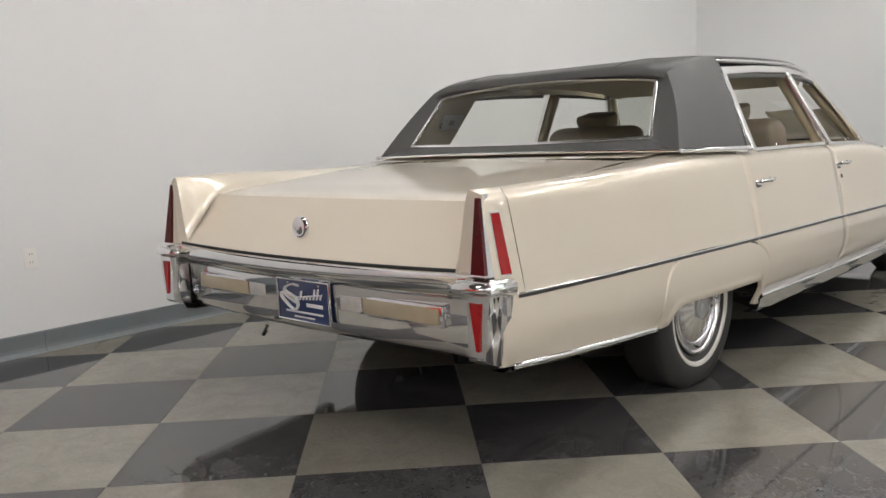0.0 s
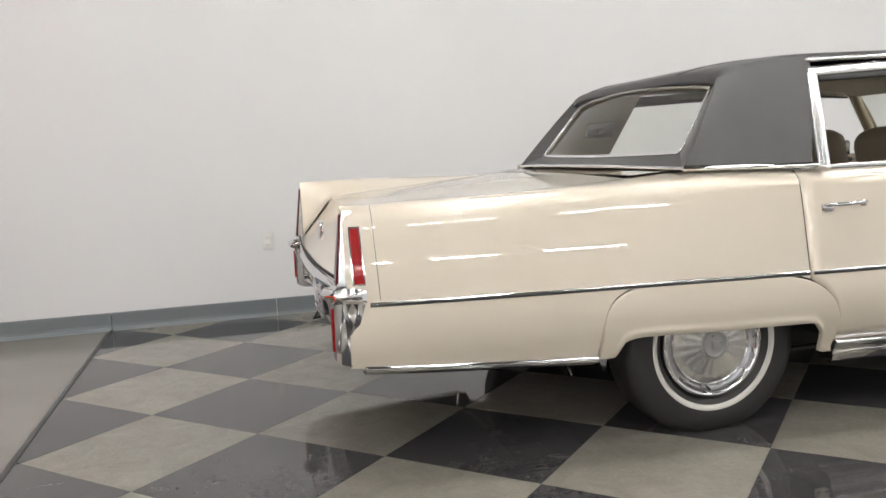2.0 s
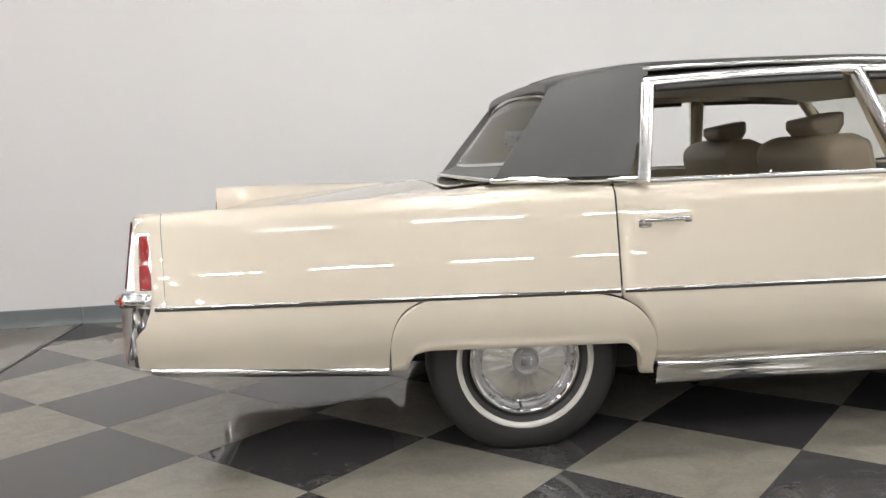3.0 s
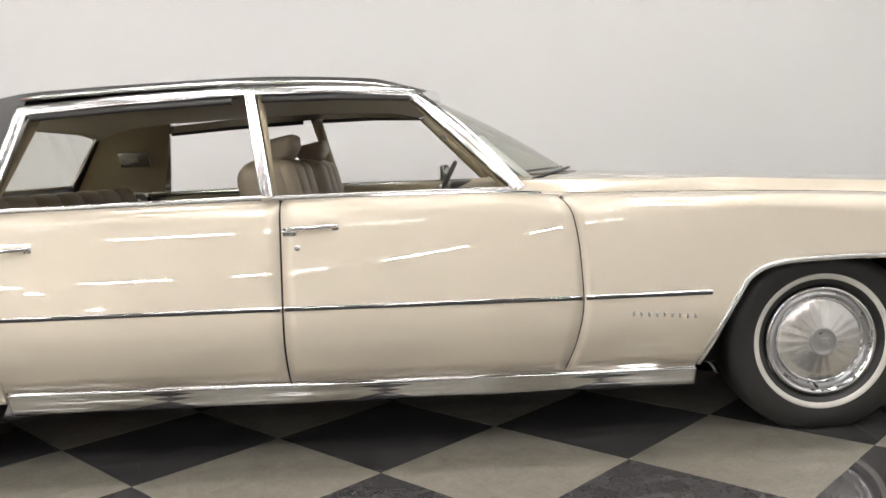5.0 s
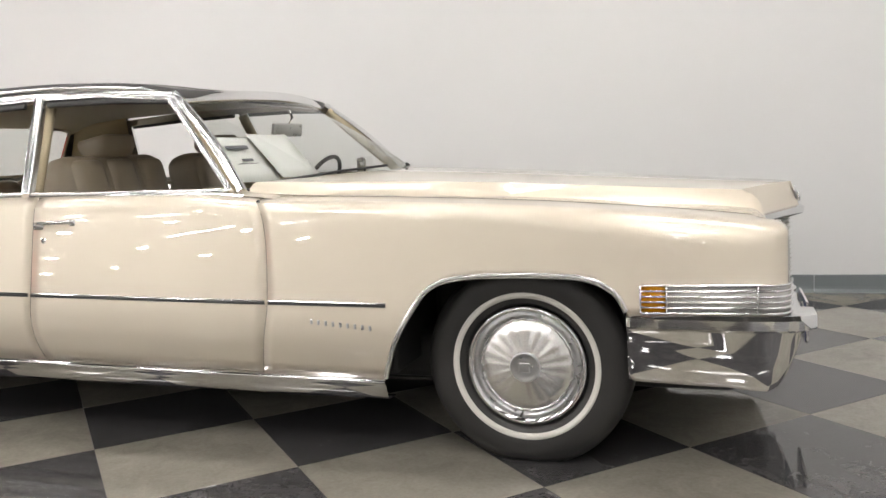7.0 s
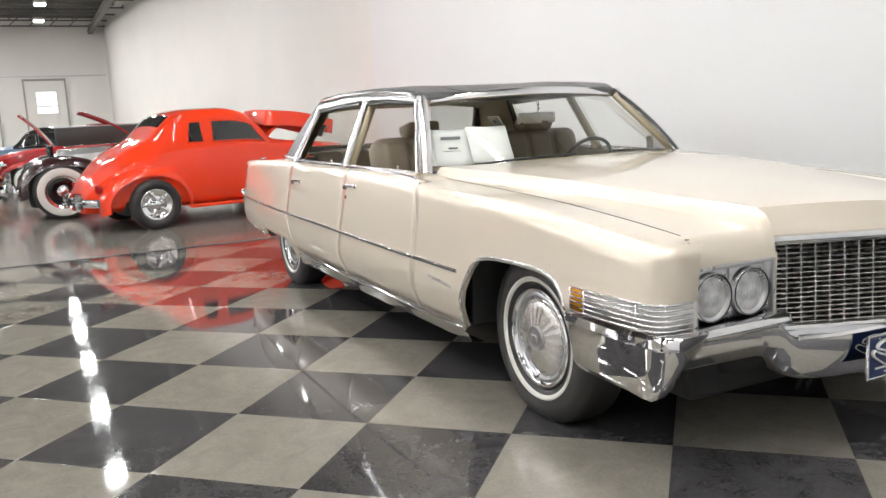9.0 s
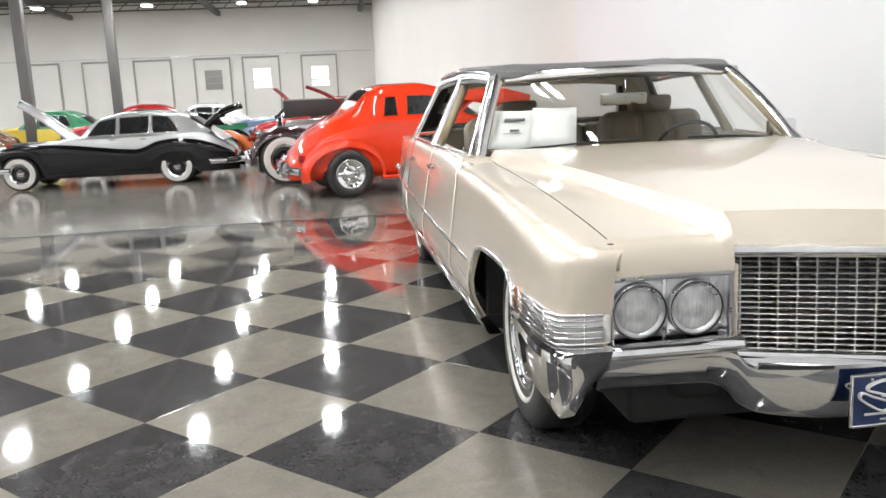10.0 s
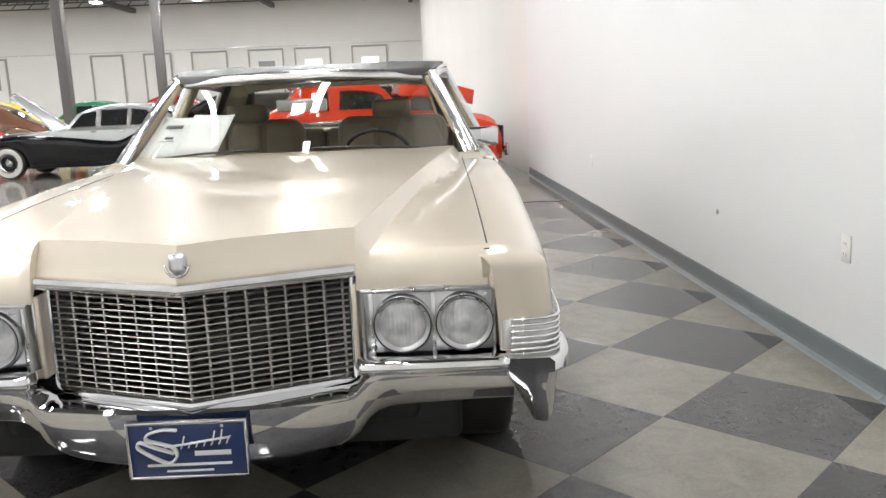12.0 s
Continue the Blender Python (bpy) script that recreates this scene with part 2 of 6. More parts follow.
def solid(rows, close_u=True):
    """A closed loft: rows of closed rings, with capped ends."""
    bm = bmesh.new()
    vs = [[bm.verts.new(p) for p in r] for r in rows]
    n = len(rows[0])
    for i in range(len(rows) - 1):
        for j in range(n):
            bm.faces.new([vs[i][j], vs[i + 1][j], vs[i + 1][(j + 1) % n], vs[i][(j + 1) % n]])
    bm.faces.new(vs[0])
    bm.faces.new(vs[-1][::-1])
    bmesh.ops.remove_doubles(bm, verts=bm.verts, dist=1e-5)
    bmesh.ops.recalc_face_normals(bm, faces=bm.faces)
    return bm


def block(lo, hi, bevel=0.004, seg=2):
    """A box from corner to corner with rounded edges."""
    bm = bmesh.new()
    bmesh.ops.create_cube(bm, size=1)
    lo, hi = Vector(lo), Vector(hi)
    for v in bm.verts:
        v.co = Vector([(lo[k] + hi[k]) / 2 + v.co[k] * (hi[k] - lo[k]) for k in range(3)])
    if bevel:
        bmesh.ops.bevel(bm, geom=list(bm.edges), offset=min(bevel, 0.45 * min(abs(hi[k] - lo[k]) for k in range(3))), segments=seg, affect="EDGES", profile=0.5)
    return bm


def tube(pts, r, n=8, flat=1.0, up=(0, 0, 1)):
    """A rod along points; flat squeezes it across up."""
    pts = [Vector(p) for p in pts]
    rows = []
    rad = r if callable(r) else (lambda k: r)
    for i, p in enumerate(pts):
        d = (pts[min(i + 1, len(pts) - 1)] - pts[max(i - 1, 0)]).normalized()
        s = d.cross(Vector(up))
        s = s.normalized() if s.length > 1e-4 else d.orthogonal().normalized()
        u = s.cross(d)
        rr = rad(i / max(1, len(pts) - 1))
        rows.append([p + s * (math.cos(a) * rr * flat) + u * (math.sin(a) * rr) for a in [2 * math.pi * k / n for k in range(n)]])
    return solid(rows)


def ribbon(pts, w, h, out):
    """A flat moulding along points, w wide and h proud along out, with a rounded face."""
    pts = [Vector(p) for p in pts]
    rows = []
    for i, p in enumerate(pts):
        d = (pts[min(i + 1, len(pts) - 1)] - pts[max(i - 1, 0)]).normalized()
        o = Vector(out(p) if callable(out) else out)
        o = (o - d * o.dot(d)).normalized()
        s = d.cross(o)
        rows.append([p + s * a * w / 2 + o * b * h for a, b in ((-1, -0.3), (-1, 0.55), (-0.82, 0.88), (-0.4, 1), (0.4, 1), (0.82, 0.88), (1, 0.55), (1, -0.3))])
    bm = solid(rows)
    for e in bm.edges:
        if len(e.link_faces) == 2 and e.calc_face_angle(0) > 0.75:
            e.smooth = False
    return bm


def lathe(profile, n=48, wave=None):
    """Turns (radius, height) pairs round the local y axis."""
    rows = []
    for k, (r, h) in enumerate(profile):
        rows.append([((r + (wave(k, j) if wave else 0)) * math.cos(2 * math.pi * j / n), h, (r + (wave(k, j) if wave else 0)) * math.sin(2 * math.pi * j / n)) for j in range(n)])
    return sheet(rows, close_u=True)


def lerp(a, b, t):
    return Vector(a).lerp(Vector(b), t)


def patch(b0, b1, t0, t1, nu=8, nv=8, bulge=(0, 0, 0), bow0=(0, 0, 0), bow1=(0, 0, 0)):
    """A bent four-cornered sheet: bottom b0 to b1, top t0 to t1, with the lower and upper edges bowed and the middle bulged."""
    rows = []
    for j in range(nv + 1):
        v = j / nv
        row = []
        for i in range(nu + 1):
            u = i / nu
            k = 4 * u * (1 - u)
            p = lerp(lerp(b0, b1, u) + Vector(bow0) * k, lerp(t0, t1, u) + Vector(bow1) * k, v)
            row.append(p + Vector(bulge) * (k * 4 * v * (1 - v)))
        rows.append(row)
    return rows


# ---- the hall ----
def wall_y(x):
    """The line of the long white wall."""
    return 2.39 + 0.036 * (x - 3.4)


X_EDGE, X_EAST, X_FAR, Y_SOUTH = -2.6, 7.06, -30.6, -27.0
CORNER, FAR_END = (-5.5, wall_y(-5.5)), (-28.4, 0.42)


def slab(name, p, q, side, material, z0=0.0, z1=CEIL, thick=0.16, label=""):
    """A wall from p to q, its thickness to the side away from the room."""
    p, q = Vector((*p, 0)), Vector((*q, 0))
    d = (q - p).normalized()
    n = Vector((-d.y, d.x, 0)) * side * thick
    ring = lambda z: [(*(c.xy), z) for c in (p, q, q + n, p + n)]
    bm = solid([ring(z0), ring(z1)])
    return tagged(part(name, bm, material, None, smooth=False), label, "wall", kind="structure")


slab("wall_north", (X_EAST + 0.2, wall_y(X_EAST + 0.2)), CORNER, -1, "wall", label="long smooth white painted wall beside the sedan")
slab("wall_return", CORNER, FAR_END, -1, "hall", label="off-white painted wall leading to the far end")
slab("wall_far", (X_FAR, 3.0), (X_FAR, Y_SOUTH), -1, "hall", label="off-white far wall with tall panelled doors")
slab("wall_jog", (FAR_END[0], FAR_END[1] + 0.1), (X_FAR, FAR_END[1] + 0.1), -1, "hall", label="short off-white wall at the far corner")
slab("wall_south", (X_FAR, Y_SOUTH), (X_EAST, Y_SOUTH), -1, "hall", label="plain off-white side wall")
slab("wall_east", (X_EAST, Y_SOUTH), (X_EAST, wall_y(X_EAST)), -1, "wall", label="white painted wall ahead of the sedan")

floor = part("floor", block((X_FAR - 0.3, Y_SOUTH - 0.3, -0.2), (X_EDGE, 3.2, 0.0), 0), "concrete", None, smooth=False)
tagged(floor, "polished grey-brown concrete hall floor", "floor", kind="structure")
tile_bed = part("tile_floor", block((X_EDGE, -7.4, -0.2), (X_EAST, 2.7, -0.003), 0), "grout", None, smooth=False)
tagged(tile_bed, "checkerboard floor of charcoal and taupe vinyl tiles", "floor", kind="structure")
south_floor = part("floor_south", block((X_EDGE, Y_SOUTH - 0.3, -0.2), (X_EAST, -7.4, 0.0), 0), "concrete", None, smooth=False)
tagged(south_floor, "polished grey-brown concrete beside the tiles", "floor", kind="structure")
edge = part("trim", block((X_EDGE - 0.025, -7.4, -0.01), (X_EDGE, wall_y(X_EDGE), 0.004), 0.002), "strip", None, smooth=False)
tagged(edge, "dark edge strip between tiles and concrete", "trim", kind="structure")


def base_run(name, p, q, side):
    """A coved vinyl base along a wall."""
    p, q = Vector((*p, 0)), Vector((*q, 0))
    d = (q - p).normalized()
    n = Vector((-d.y, d.x, 0)) * side
    prof = [(0.001, 0.0), (0.034, 0.0), (0.024, 0.006), (0.013, 0.022), (0.010, 0.04), (0.009, 0.112), (0.006, 0.118), (0.001, 0.119)]
    rows = [[tuple(c + n * a + Vector((0, 0, z))) for a, z in prof] for c in (p, q)]
    ob = part(name, solid(rows), "base", None, smooth=False)
    return tagged(ob, "dark grey vinyl cove base along the wall", "baseboard", kind="structure")


xs_b = [X_EAST - 0.05, 5.8, 4.58, 3.36, 2.14, 0.92, -0.30, -1.52, X_EDGE, -3.8, -5.45]
for a, b in zip(xs_b, xs_b[1:]):
    base_run("baseboard", (a - 0.0015, wall_y(a)), (b + 0.0015, wall_y(b)), 1)
base_run("baseboard", (X_EAST, wall_y(X_EAST) - 0.03), (X_EAST, -7.0), -1)

# ceiling deck, joists and purlins
bm = block((X_FAR - 0.3, Y_SOUTH - 0.3, CEIL), (X_EAST + 0.3, 3.2, CEIL + 0.15), 0)
tagged(part("ceiling", bm, "ceiling", None, smooth=False), "dark corrugated roof deck of the hall", "ceiling", kind="structure")
verts, faces = [], []


def add_box(lo, hi):
    k = len(verts)
    verts.extend([(x, y, z) for x in (lo[0], hi[0]) for y in (lo[1], hi[1]) for z in (lo[2], hi[2])])
    faces.extend([[k + i for i in f] for f in ((0, 1, 3, 2), (4, 6, 7, 5), (0, 4, 5, 1), (2, 3, 7, 6), (0, 2, 6, 4), (1, 5, 7, 3))])


for i in range(21):
    x = X_FAR + 0.8 + i * 1.8
    add_box((x - 0.04, Y_SOUTH, CEIL - 0.07), (x + 0.04, 2.0, CEIL - 0.01))
    add_box((x - 0.03, Y_SOUTH, CEIL - 0.42), (x + 0.03, 2.0, CEIL - 0.37))
    for j in range(40):
        y = Y_SOUTH + 0.3 + j * 0.7
        if y < 1.2:
            k = len(verts)
            for (yy, z) in ((y, CEIL - 0.38), (y + 0.05, CEIL - 0.38), (y + 0.40, CEIL - 0.06), (y + 0.35, CEIL - 0.06)):
                verts.append((x - 0.012, yy, z))
                verts.append((x + 0.012, yy, z))
            faces.extend([[k, k + 2, k + 4, k + 6], [k + 1, k + 7, k + 5, k + 3], [k, k + 6, k + 7, k + 1], [k + 2, k + 3, k + 5, k + 4]])
for j in range(5):
    y = -24.0 + j * 6.0
    add_box((X_FAR, y - 0.09, CEIL - 0.62), (X_EAST, y + 0.09, CEIL - 0.43))
me = bpy.data.meshes.new("ceiling_joists")
me.from_pydata(verts, [], faces)
me.materials.append(M["steel"])
tagged(new("ceiling_joists", me), "open-web steel joists and beams under the roof deck", "ceiling", kind="structure")


def column(x, y):
    c = thing("column", pose(x, y, 0), "grey painted square steel column in the hall", "column", "columns", "structure")
    part("shaft", block((-0.14, -0.14, 0.02), (0.14, 0.14, CEIL - 0.45), 0.012), "column", c)
    part("base_plate", block((-0.22, -0.22, 0.0), (0.22, 0.22, 0.022), 0.004), "column", c)
    part("cap_plate", block((-0.2, -0.2, CEIL - 0.45), (0.2, 0.2, CEIL - 0.425), 0.004), "column", c)


for x, y in ((-17.65, -9.70), (-22.9, -8.64), (-17.4, -17.5)):
    column(x, y)


def high_bay(glow):
    f = thing("ceiling_light", pose(0, 0, -50), "white high-bay light hanging under the roof joists", "ceiling light", "high-bay lights")
    part("housing", block((-0.26, -0.18, 0.02), (0.26, 0.18, 0.10), 0.015), "plastic_white", f)
    part("diffuser", block((-0.20, -0.14, 0.0), (0.20, 0.14, 0.019), 0), glow, f, "glowing white diffuser")
    for x in (-0.2, 0.2):
        part("hanger", tube([(x, 0, 0.1), (x, 0, 0.70)], 0.006, 6), "steel", f)
    return f


rows_y = (-1.93, -4.55, -7.95, -11.75, -15.8, -19.8, -23.7)
far_spots = [(x, y) for x in (-25.8, -21.7, -17.7, -13.4, -9.45) for y in rows_y]
near_spots = [(x, -0.6 - 4.1 * j) for x in (-4.0, 0.2, 4.4) for j in range(3)]
for glow, spots in (("lamp", far_spots), ("near_lamp", near_spots)):
    proto = high_bay(glow)
    proto.matrix_basis = pose(*spots[0], CEIL - 0.70)
    for x, y in spots[1:]:
        copy_thing(proto, pose(x, y, CEIL - 0.70))


# far wall: tall door bays with posts, head and a small window
def door_bay(k, y0, y1, bright, has_window):
    d = thing("door_%d" % k, pose(X_FAR, 0, 0), "tall flush off-white door panel with slim metal frame" + (" and small window" if has_window else ""), "door", "door bays", "structure")
    for y in (y0, y1):
        part("post", block((0.0, y - 0.035, 0.0), (0.10, y + 0.035, 3.36), 0.006), "frame_grey", d)
    part("head", block((0.0, y0 + 0.036, 3.28), (0.09, y1 - 0.036, 3.36), 0.006), "frame_grey", d)
    part("panel", block((0.002, y0 + 0.037, 0.01), (0.05, y1 - 0.037, 3.275), 0.004), "hall", d)
    if has_window:
        c = (y0 + y1) / 2 + 0.02
        w = part("window", block((0.051, c - 0.43, 1.94), (0.075, c + 0.43, 2.90), 0.006), "hall", d)
        part("pane", block((0.0755, c - 0.36, 2.01), (0.08, c + 0.36, 2.83), 0.001), "window_glow" if bright else "grey_pane", w)
        part("bar", block((0.0805, c - 0.36, 2.26), (0.092, c + 0.36, 2.30), 0.002), "frame_grey", w)
        part("bar", block((0.0805, c - 0.36, 2.55), (0.092, c + 0.36, 2.58), 0.002), "frame_grey", w)


M["frame_grey"] = noisy("grey_frame_paint", (0.34, 0.33, 0.30), 0.5, vary=0.1, scale=3)
M["grey_pane"] = noisy("grey_wired_pane", (0.27, 0.265, 0.25), 0.35, vary=0.1, scale=4)
M["window_glow"] = glowing("day_lit_pane", (0.95, 0.97, 1.0), 0.85)
for k, (y0, y1, br, hw) in enumerate([(-19.2, -17.8, 0, 1), (-14.08, -12.71, 0, 0), (-11.76, -10.61, 0, 0), (-9.68, -8.16, 0, 0), (-7.19, -5.70, 0, 1), (-5.16, -3.63, 1, 1), (-2.66, -1.15, 1, 1)]):
    door_bay(k + 1, y0, y1, br, hw)
rail = part("trim", block((X_FAR + 0.001, Y_SOUTH, 3.43), (X_FAR + 0.03, 0.4, 3.47), 0.004), "satin", None)
tagged(rail, "thin conduit along the far wall", "trim", kind="structure")


def outlet(x, z):
    o = thing("wall_outlet", pose(x, wall_y(x), z, 0, 0, math.degrees(math.atan(0.036))), "white duplex power outlet on the white wall", "power outlet", "outlets")
    part("cover_plate", block((-0.036, -0.008, -0.058), (0.036, -0.001, 0.058), 0.003), "plastic_white", o)
    for dz in (-0.022, 0.022):
        s = part("socket", block((-0.017, -0.0105, dz - 0.014), (0.017, -0.0082, dz + 0.014), 0.002), "plastic_white", o)
        for dx in (-0.007, 0.007):
            part("slot", block((dx - 0.0012, -0.0112, dz - 0.005), (dx + 0.0012, -0.0104, dz + 0.005), 0.0), "slot", s)


outlet(-1.55, 0.525)
outlet(3.02, 0.534)
hook = thing("wall_plug", pose(1.62, wall_y(1.62) - 0.006, 0.484, 90), "small grey screw plug in the white wall", "wall plug")
part("plug", lathe([(0.0, -0.004), (0.012, -0.004), (0.014, 0.0), (0.014, 0.006)], 12), "satin", hook).rotation_euler = (radians(-90), 0, 0)


# ---- the cream sedan ----
def fluted_glass():
    """Lens glass with fine vertical flutes, part see-through. White blotches paint in bright glints."""
    m, nt, b = shader("fluted_lens_glass")
    co = coords(nt)
    wv = node(nt, "ShaderNodeTexWave", Scale=28.0, Distortion=0.4)
    nz = node(nt, "ShaderNodeTexNoise", Scale=30.0)
    nt.links.new(co, wv.inputs["Vector"])
    nt.links.new(co, nz.inputs["Vector"])
    bp = node(nt, "ShaderNodeBump", Strength=0.5, Distance=0.003)
    nt.links.new(wv.outputs["Fac"], bp.inputs["Height"])
    nt.links.new(bp.outputs["Normal"], b.inputs["Normal"])
    mr = node(nt, "ShaderNodeMapRange", To_Min=0.40, To_Max=0.70)
    nt.links.new(nz.outputs["Fac"], mr.inputs["Value"])
    nt.links.new(mr.outputs["Result"], b.inputs["Alpha"])
    ramp = nt.nodes.new("ShaderNodeValToRGB")
    ramp.color_ramp.elements[0].position, ramp.color_ramp.elements[1].position = 0.38, 0.6
    ramp.color_ramp.elements[0].color, ramp.color_ramp.elements[1].color = (0.72, 0.73, 0.73, 1), (0.97, 0.98, 0.97, 1)
    nz2 = node(nt, "ShaderNodeTexNoise", Scale=16.0, Detail=2.0)
    nt.links.new(co, nz2.inputs["Vector"])
    nt.links.new(nz2.outputs["Fac"], ramp.inputs[0])
    nt.links.new(ramp.outputs[0], b.inputs["Base Color"])
    b.inputs["Roughness"].default_value = 0.08
    b.inputs["Coat Weight"].default_value = 1.0
    return m


M["fluted"] = fluted_glass()
Y0 = 0.012
AX_R, AX_F, HUB_Z, TYRE_R = -0.058, 3.376, 0.332, 0.354
sedan = thing("sedan_car", pose(0, Y0, 0), "cream luxury sedan with dark vinyl roof on checkered floor", "car")

wide = curve((-1.42, 0.962), (-1.3, 0.985), (-0.6, 1.027), (0.3, 1.054), (1.5, 1.056), (2.9, 1.034), (3.6, 1.014), (4.0, 1.003), (4.10, 0.996))
z_sh = curve((-1.42, 0.914), (-1.3, 0.917), (-0.6, 0.936), (0.25, 0.957), (1.0, 0.956), (2.2, 0.940), (2.5, 0.914), (2.8, 0.903), (3.36, 0.877), (3.9, 0.834), (4.10, 0.812))
off = curve((0.18, -0.130), (0.30, -0.060), (0.38, -0.020), (0.44, -0.003), (0.48, 0.0), (0.52, -0.003), (0.56, -0.009), (0.60, -0.016), (0.70, -0.034), (0.80, -0.053), (0.88, -0.069), (0.92, -0.079), (0.94, -0.085), (1.0, -0.11))
z_strip = curve((-1.35, 0.595), (0.27, 0.586), (1.43, 0.576), (2.46, 0.562), (2.95, 0.557))


def side_y(x, z, w=None):
    zs = z_sh(x)
    k = 1 + 0.8 * min(1, max(0, (x - 3.2) / 0.8))
    t = max(0.0, 1 - (zs - z) / (0.045 * k))
    f = min(1, max(0, (x - 1.2) / 2.8))
    full = 1 - 0.45 * f * f * (3 - 2 * f) * (z > 0.48)
    return (wide(x) if w is None else w) + off(z) * full - 0.035 * k * (1 - math.sqrt(max(0.0, 1 - min(t, 1) ** 2)))


bend = curve((0.28, -0.050), (0.40, -0.008), (0.56, 0.024), (0.72, 0.020), (0.86, 0.0), (0.90, -0.025), (0.94, -0.075))


def seam_shift(x, z):
    """How far the bowed seam ahead of the front door lies from an upright one."""
    return bend(z) * max(0.0, 1 - abs(x - 2.46) / 0.42)


def side_rows(xs, bottom, n=16, top=None, flare=None):
    """Columns of the body side at each x, from bottom(x) up to the shoulder or top(x)."""
    rows = []
    for x in xs:
        z0, z1 = bottom(x), (top(x) if top else z_sh(x))
        row = []
        for k in range(n + 1):
            t = k / n
            z = z0 + (z1 - z0) * (1 - (1 - t) ** 1.35)
            y = side_y(x, z) + (flare(x, z, z0) if flare else 0)
            row.append([x + seam_shift(x, z), y, z])
        rows.append(row)
    return rows


def mirrored(rows, s):
    return [[(p[0], s * p[1], p[2]) for p in r] for r in rows]


def span(a, b, n, *dense):
    """Even steps from a to b with extra stations near the given places."""
    xs = set(round(a + (b - a) * i / n, 5) for i in range(n + 1))
    for d in dense:
        for k in (-0.05, -0.035, -0.022, -0.012, -0.005, 0.0, 0.005, 0.012, 0.022, 0.035, 0.05):
            if a < d + k < b:
                xs.add(round(d + k, 5))
    return sorted(xs)


def hump(x, c, hw, base, h, p, q):
    t = abs((x - c) / hw)
    return base + (h * (1 - t**p) ** (1 / q) if t < 1 else 0)


def skirt_top(x):
    if x < -0.048:
        return hump(x, -0.048, 0.502, 0.335, 0.258, 6.0, 3.0) - 0.016 * (x + 0.048)
    return hump(x, -0.048, 0.450, 0.28, 0.313, 4.5, 2.8) - 0.022 * (x + 0.048)


skirt_foot = curve((-0.546, 0.342), (-0.498, 0.344), (-0.462, 0.402), (-0.40, 0.414), (-0.1, 0.408), (0.27, 0.404), (0.325, 0.362), (0.352, 0.275), (0.40, 0.272))
arch = curve((2.893, 0.285), (2.918, 0.338), (2.968, 0.445), (3.023, 0.536), (3.075, 0.606), (3.142, 0.640), (3.25, 0.655), (3.40, 0.658), (3.55, 0.654), (3.62, 0.642), (3.667, 0.620), (3.70, 0.590), (3.724, 0.544))


def quarter_bottom(x):
    z = 0.385 - (x + 1.4) * 0.047
    return max(z, skirt_top(x) + 0.004) if -0.552 < x < 0.402 else z


def door_bottom(x):
    return max(0.318, skirt_top(x) + 0.004) if x < 0.402 else 0.318 - 0.012 * (x - 0.4)


def fender_bottom(x):
    if x < 2.895:
        return 0.286
    if x < 3.725:
        return max(0.540 if x > 3.5 else 0.286, arch(x))
    return 0.540


Y_SEAM = 0.800
z_mid = curve((2.3, 1.003), (2.65, 0.990), (3.1, 0.962), (3.6, 0.926), (4.28, 0.878))
y_cr = curve((2.3, 0.765), (3.2, 0.600), (4.08, 0.435), (4.28, 0.400))


def hood_z(x, y):
    a, c = abs(y), y_cr(x)
    zo = z_sh(min(x, 4.1)) + 0.008
    t = min(max((a - c + 0.012) / 0.052, 0), 1)
    t = t * t * (3 - 2 * t)
    return (z_mid(x) - 0.016 * (min(a, c) / c) ** 2) * (1 - t) + zo * t


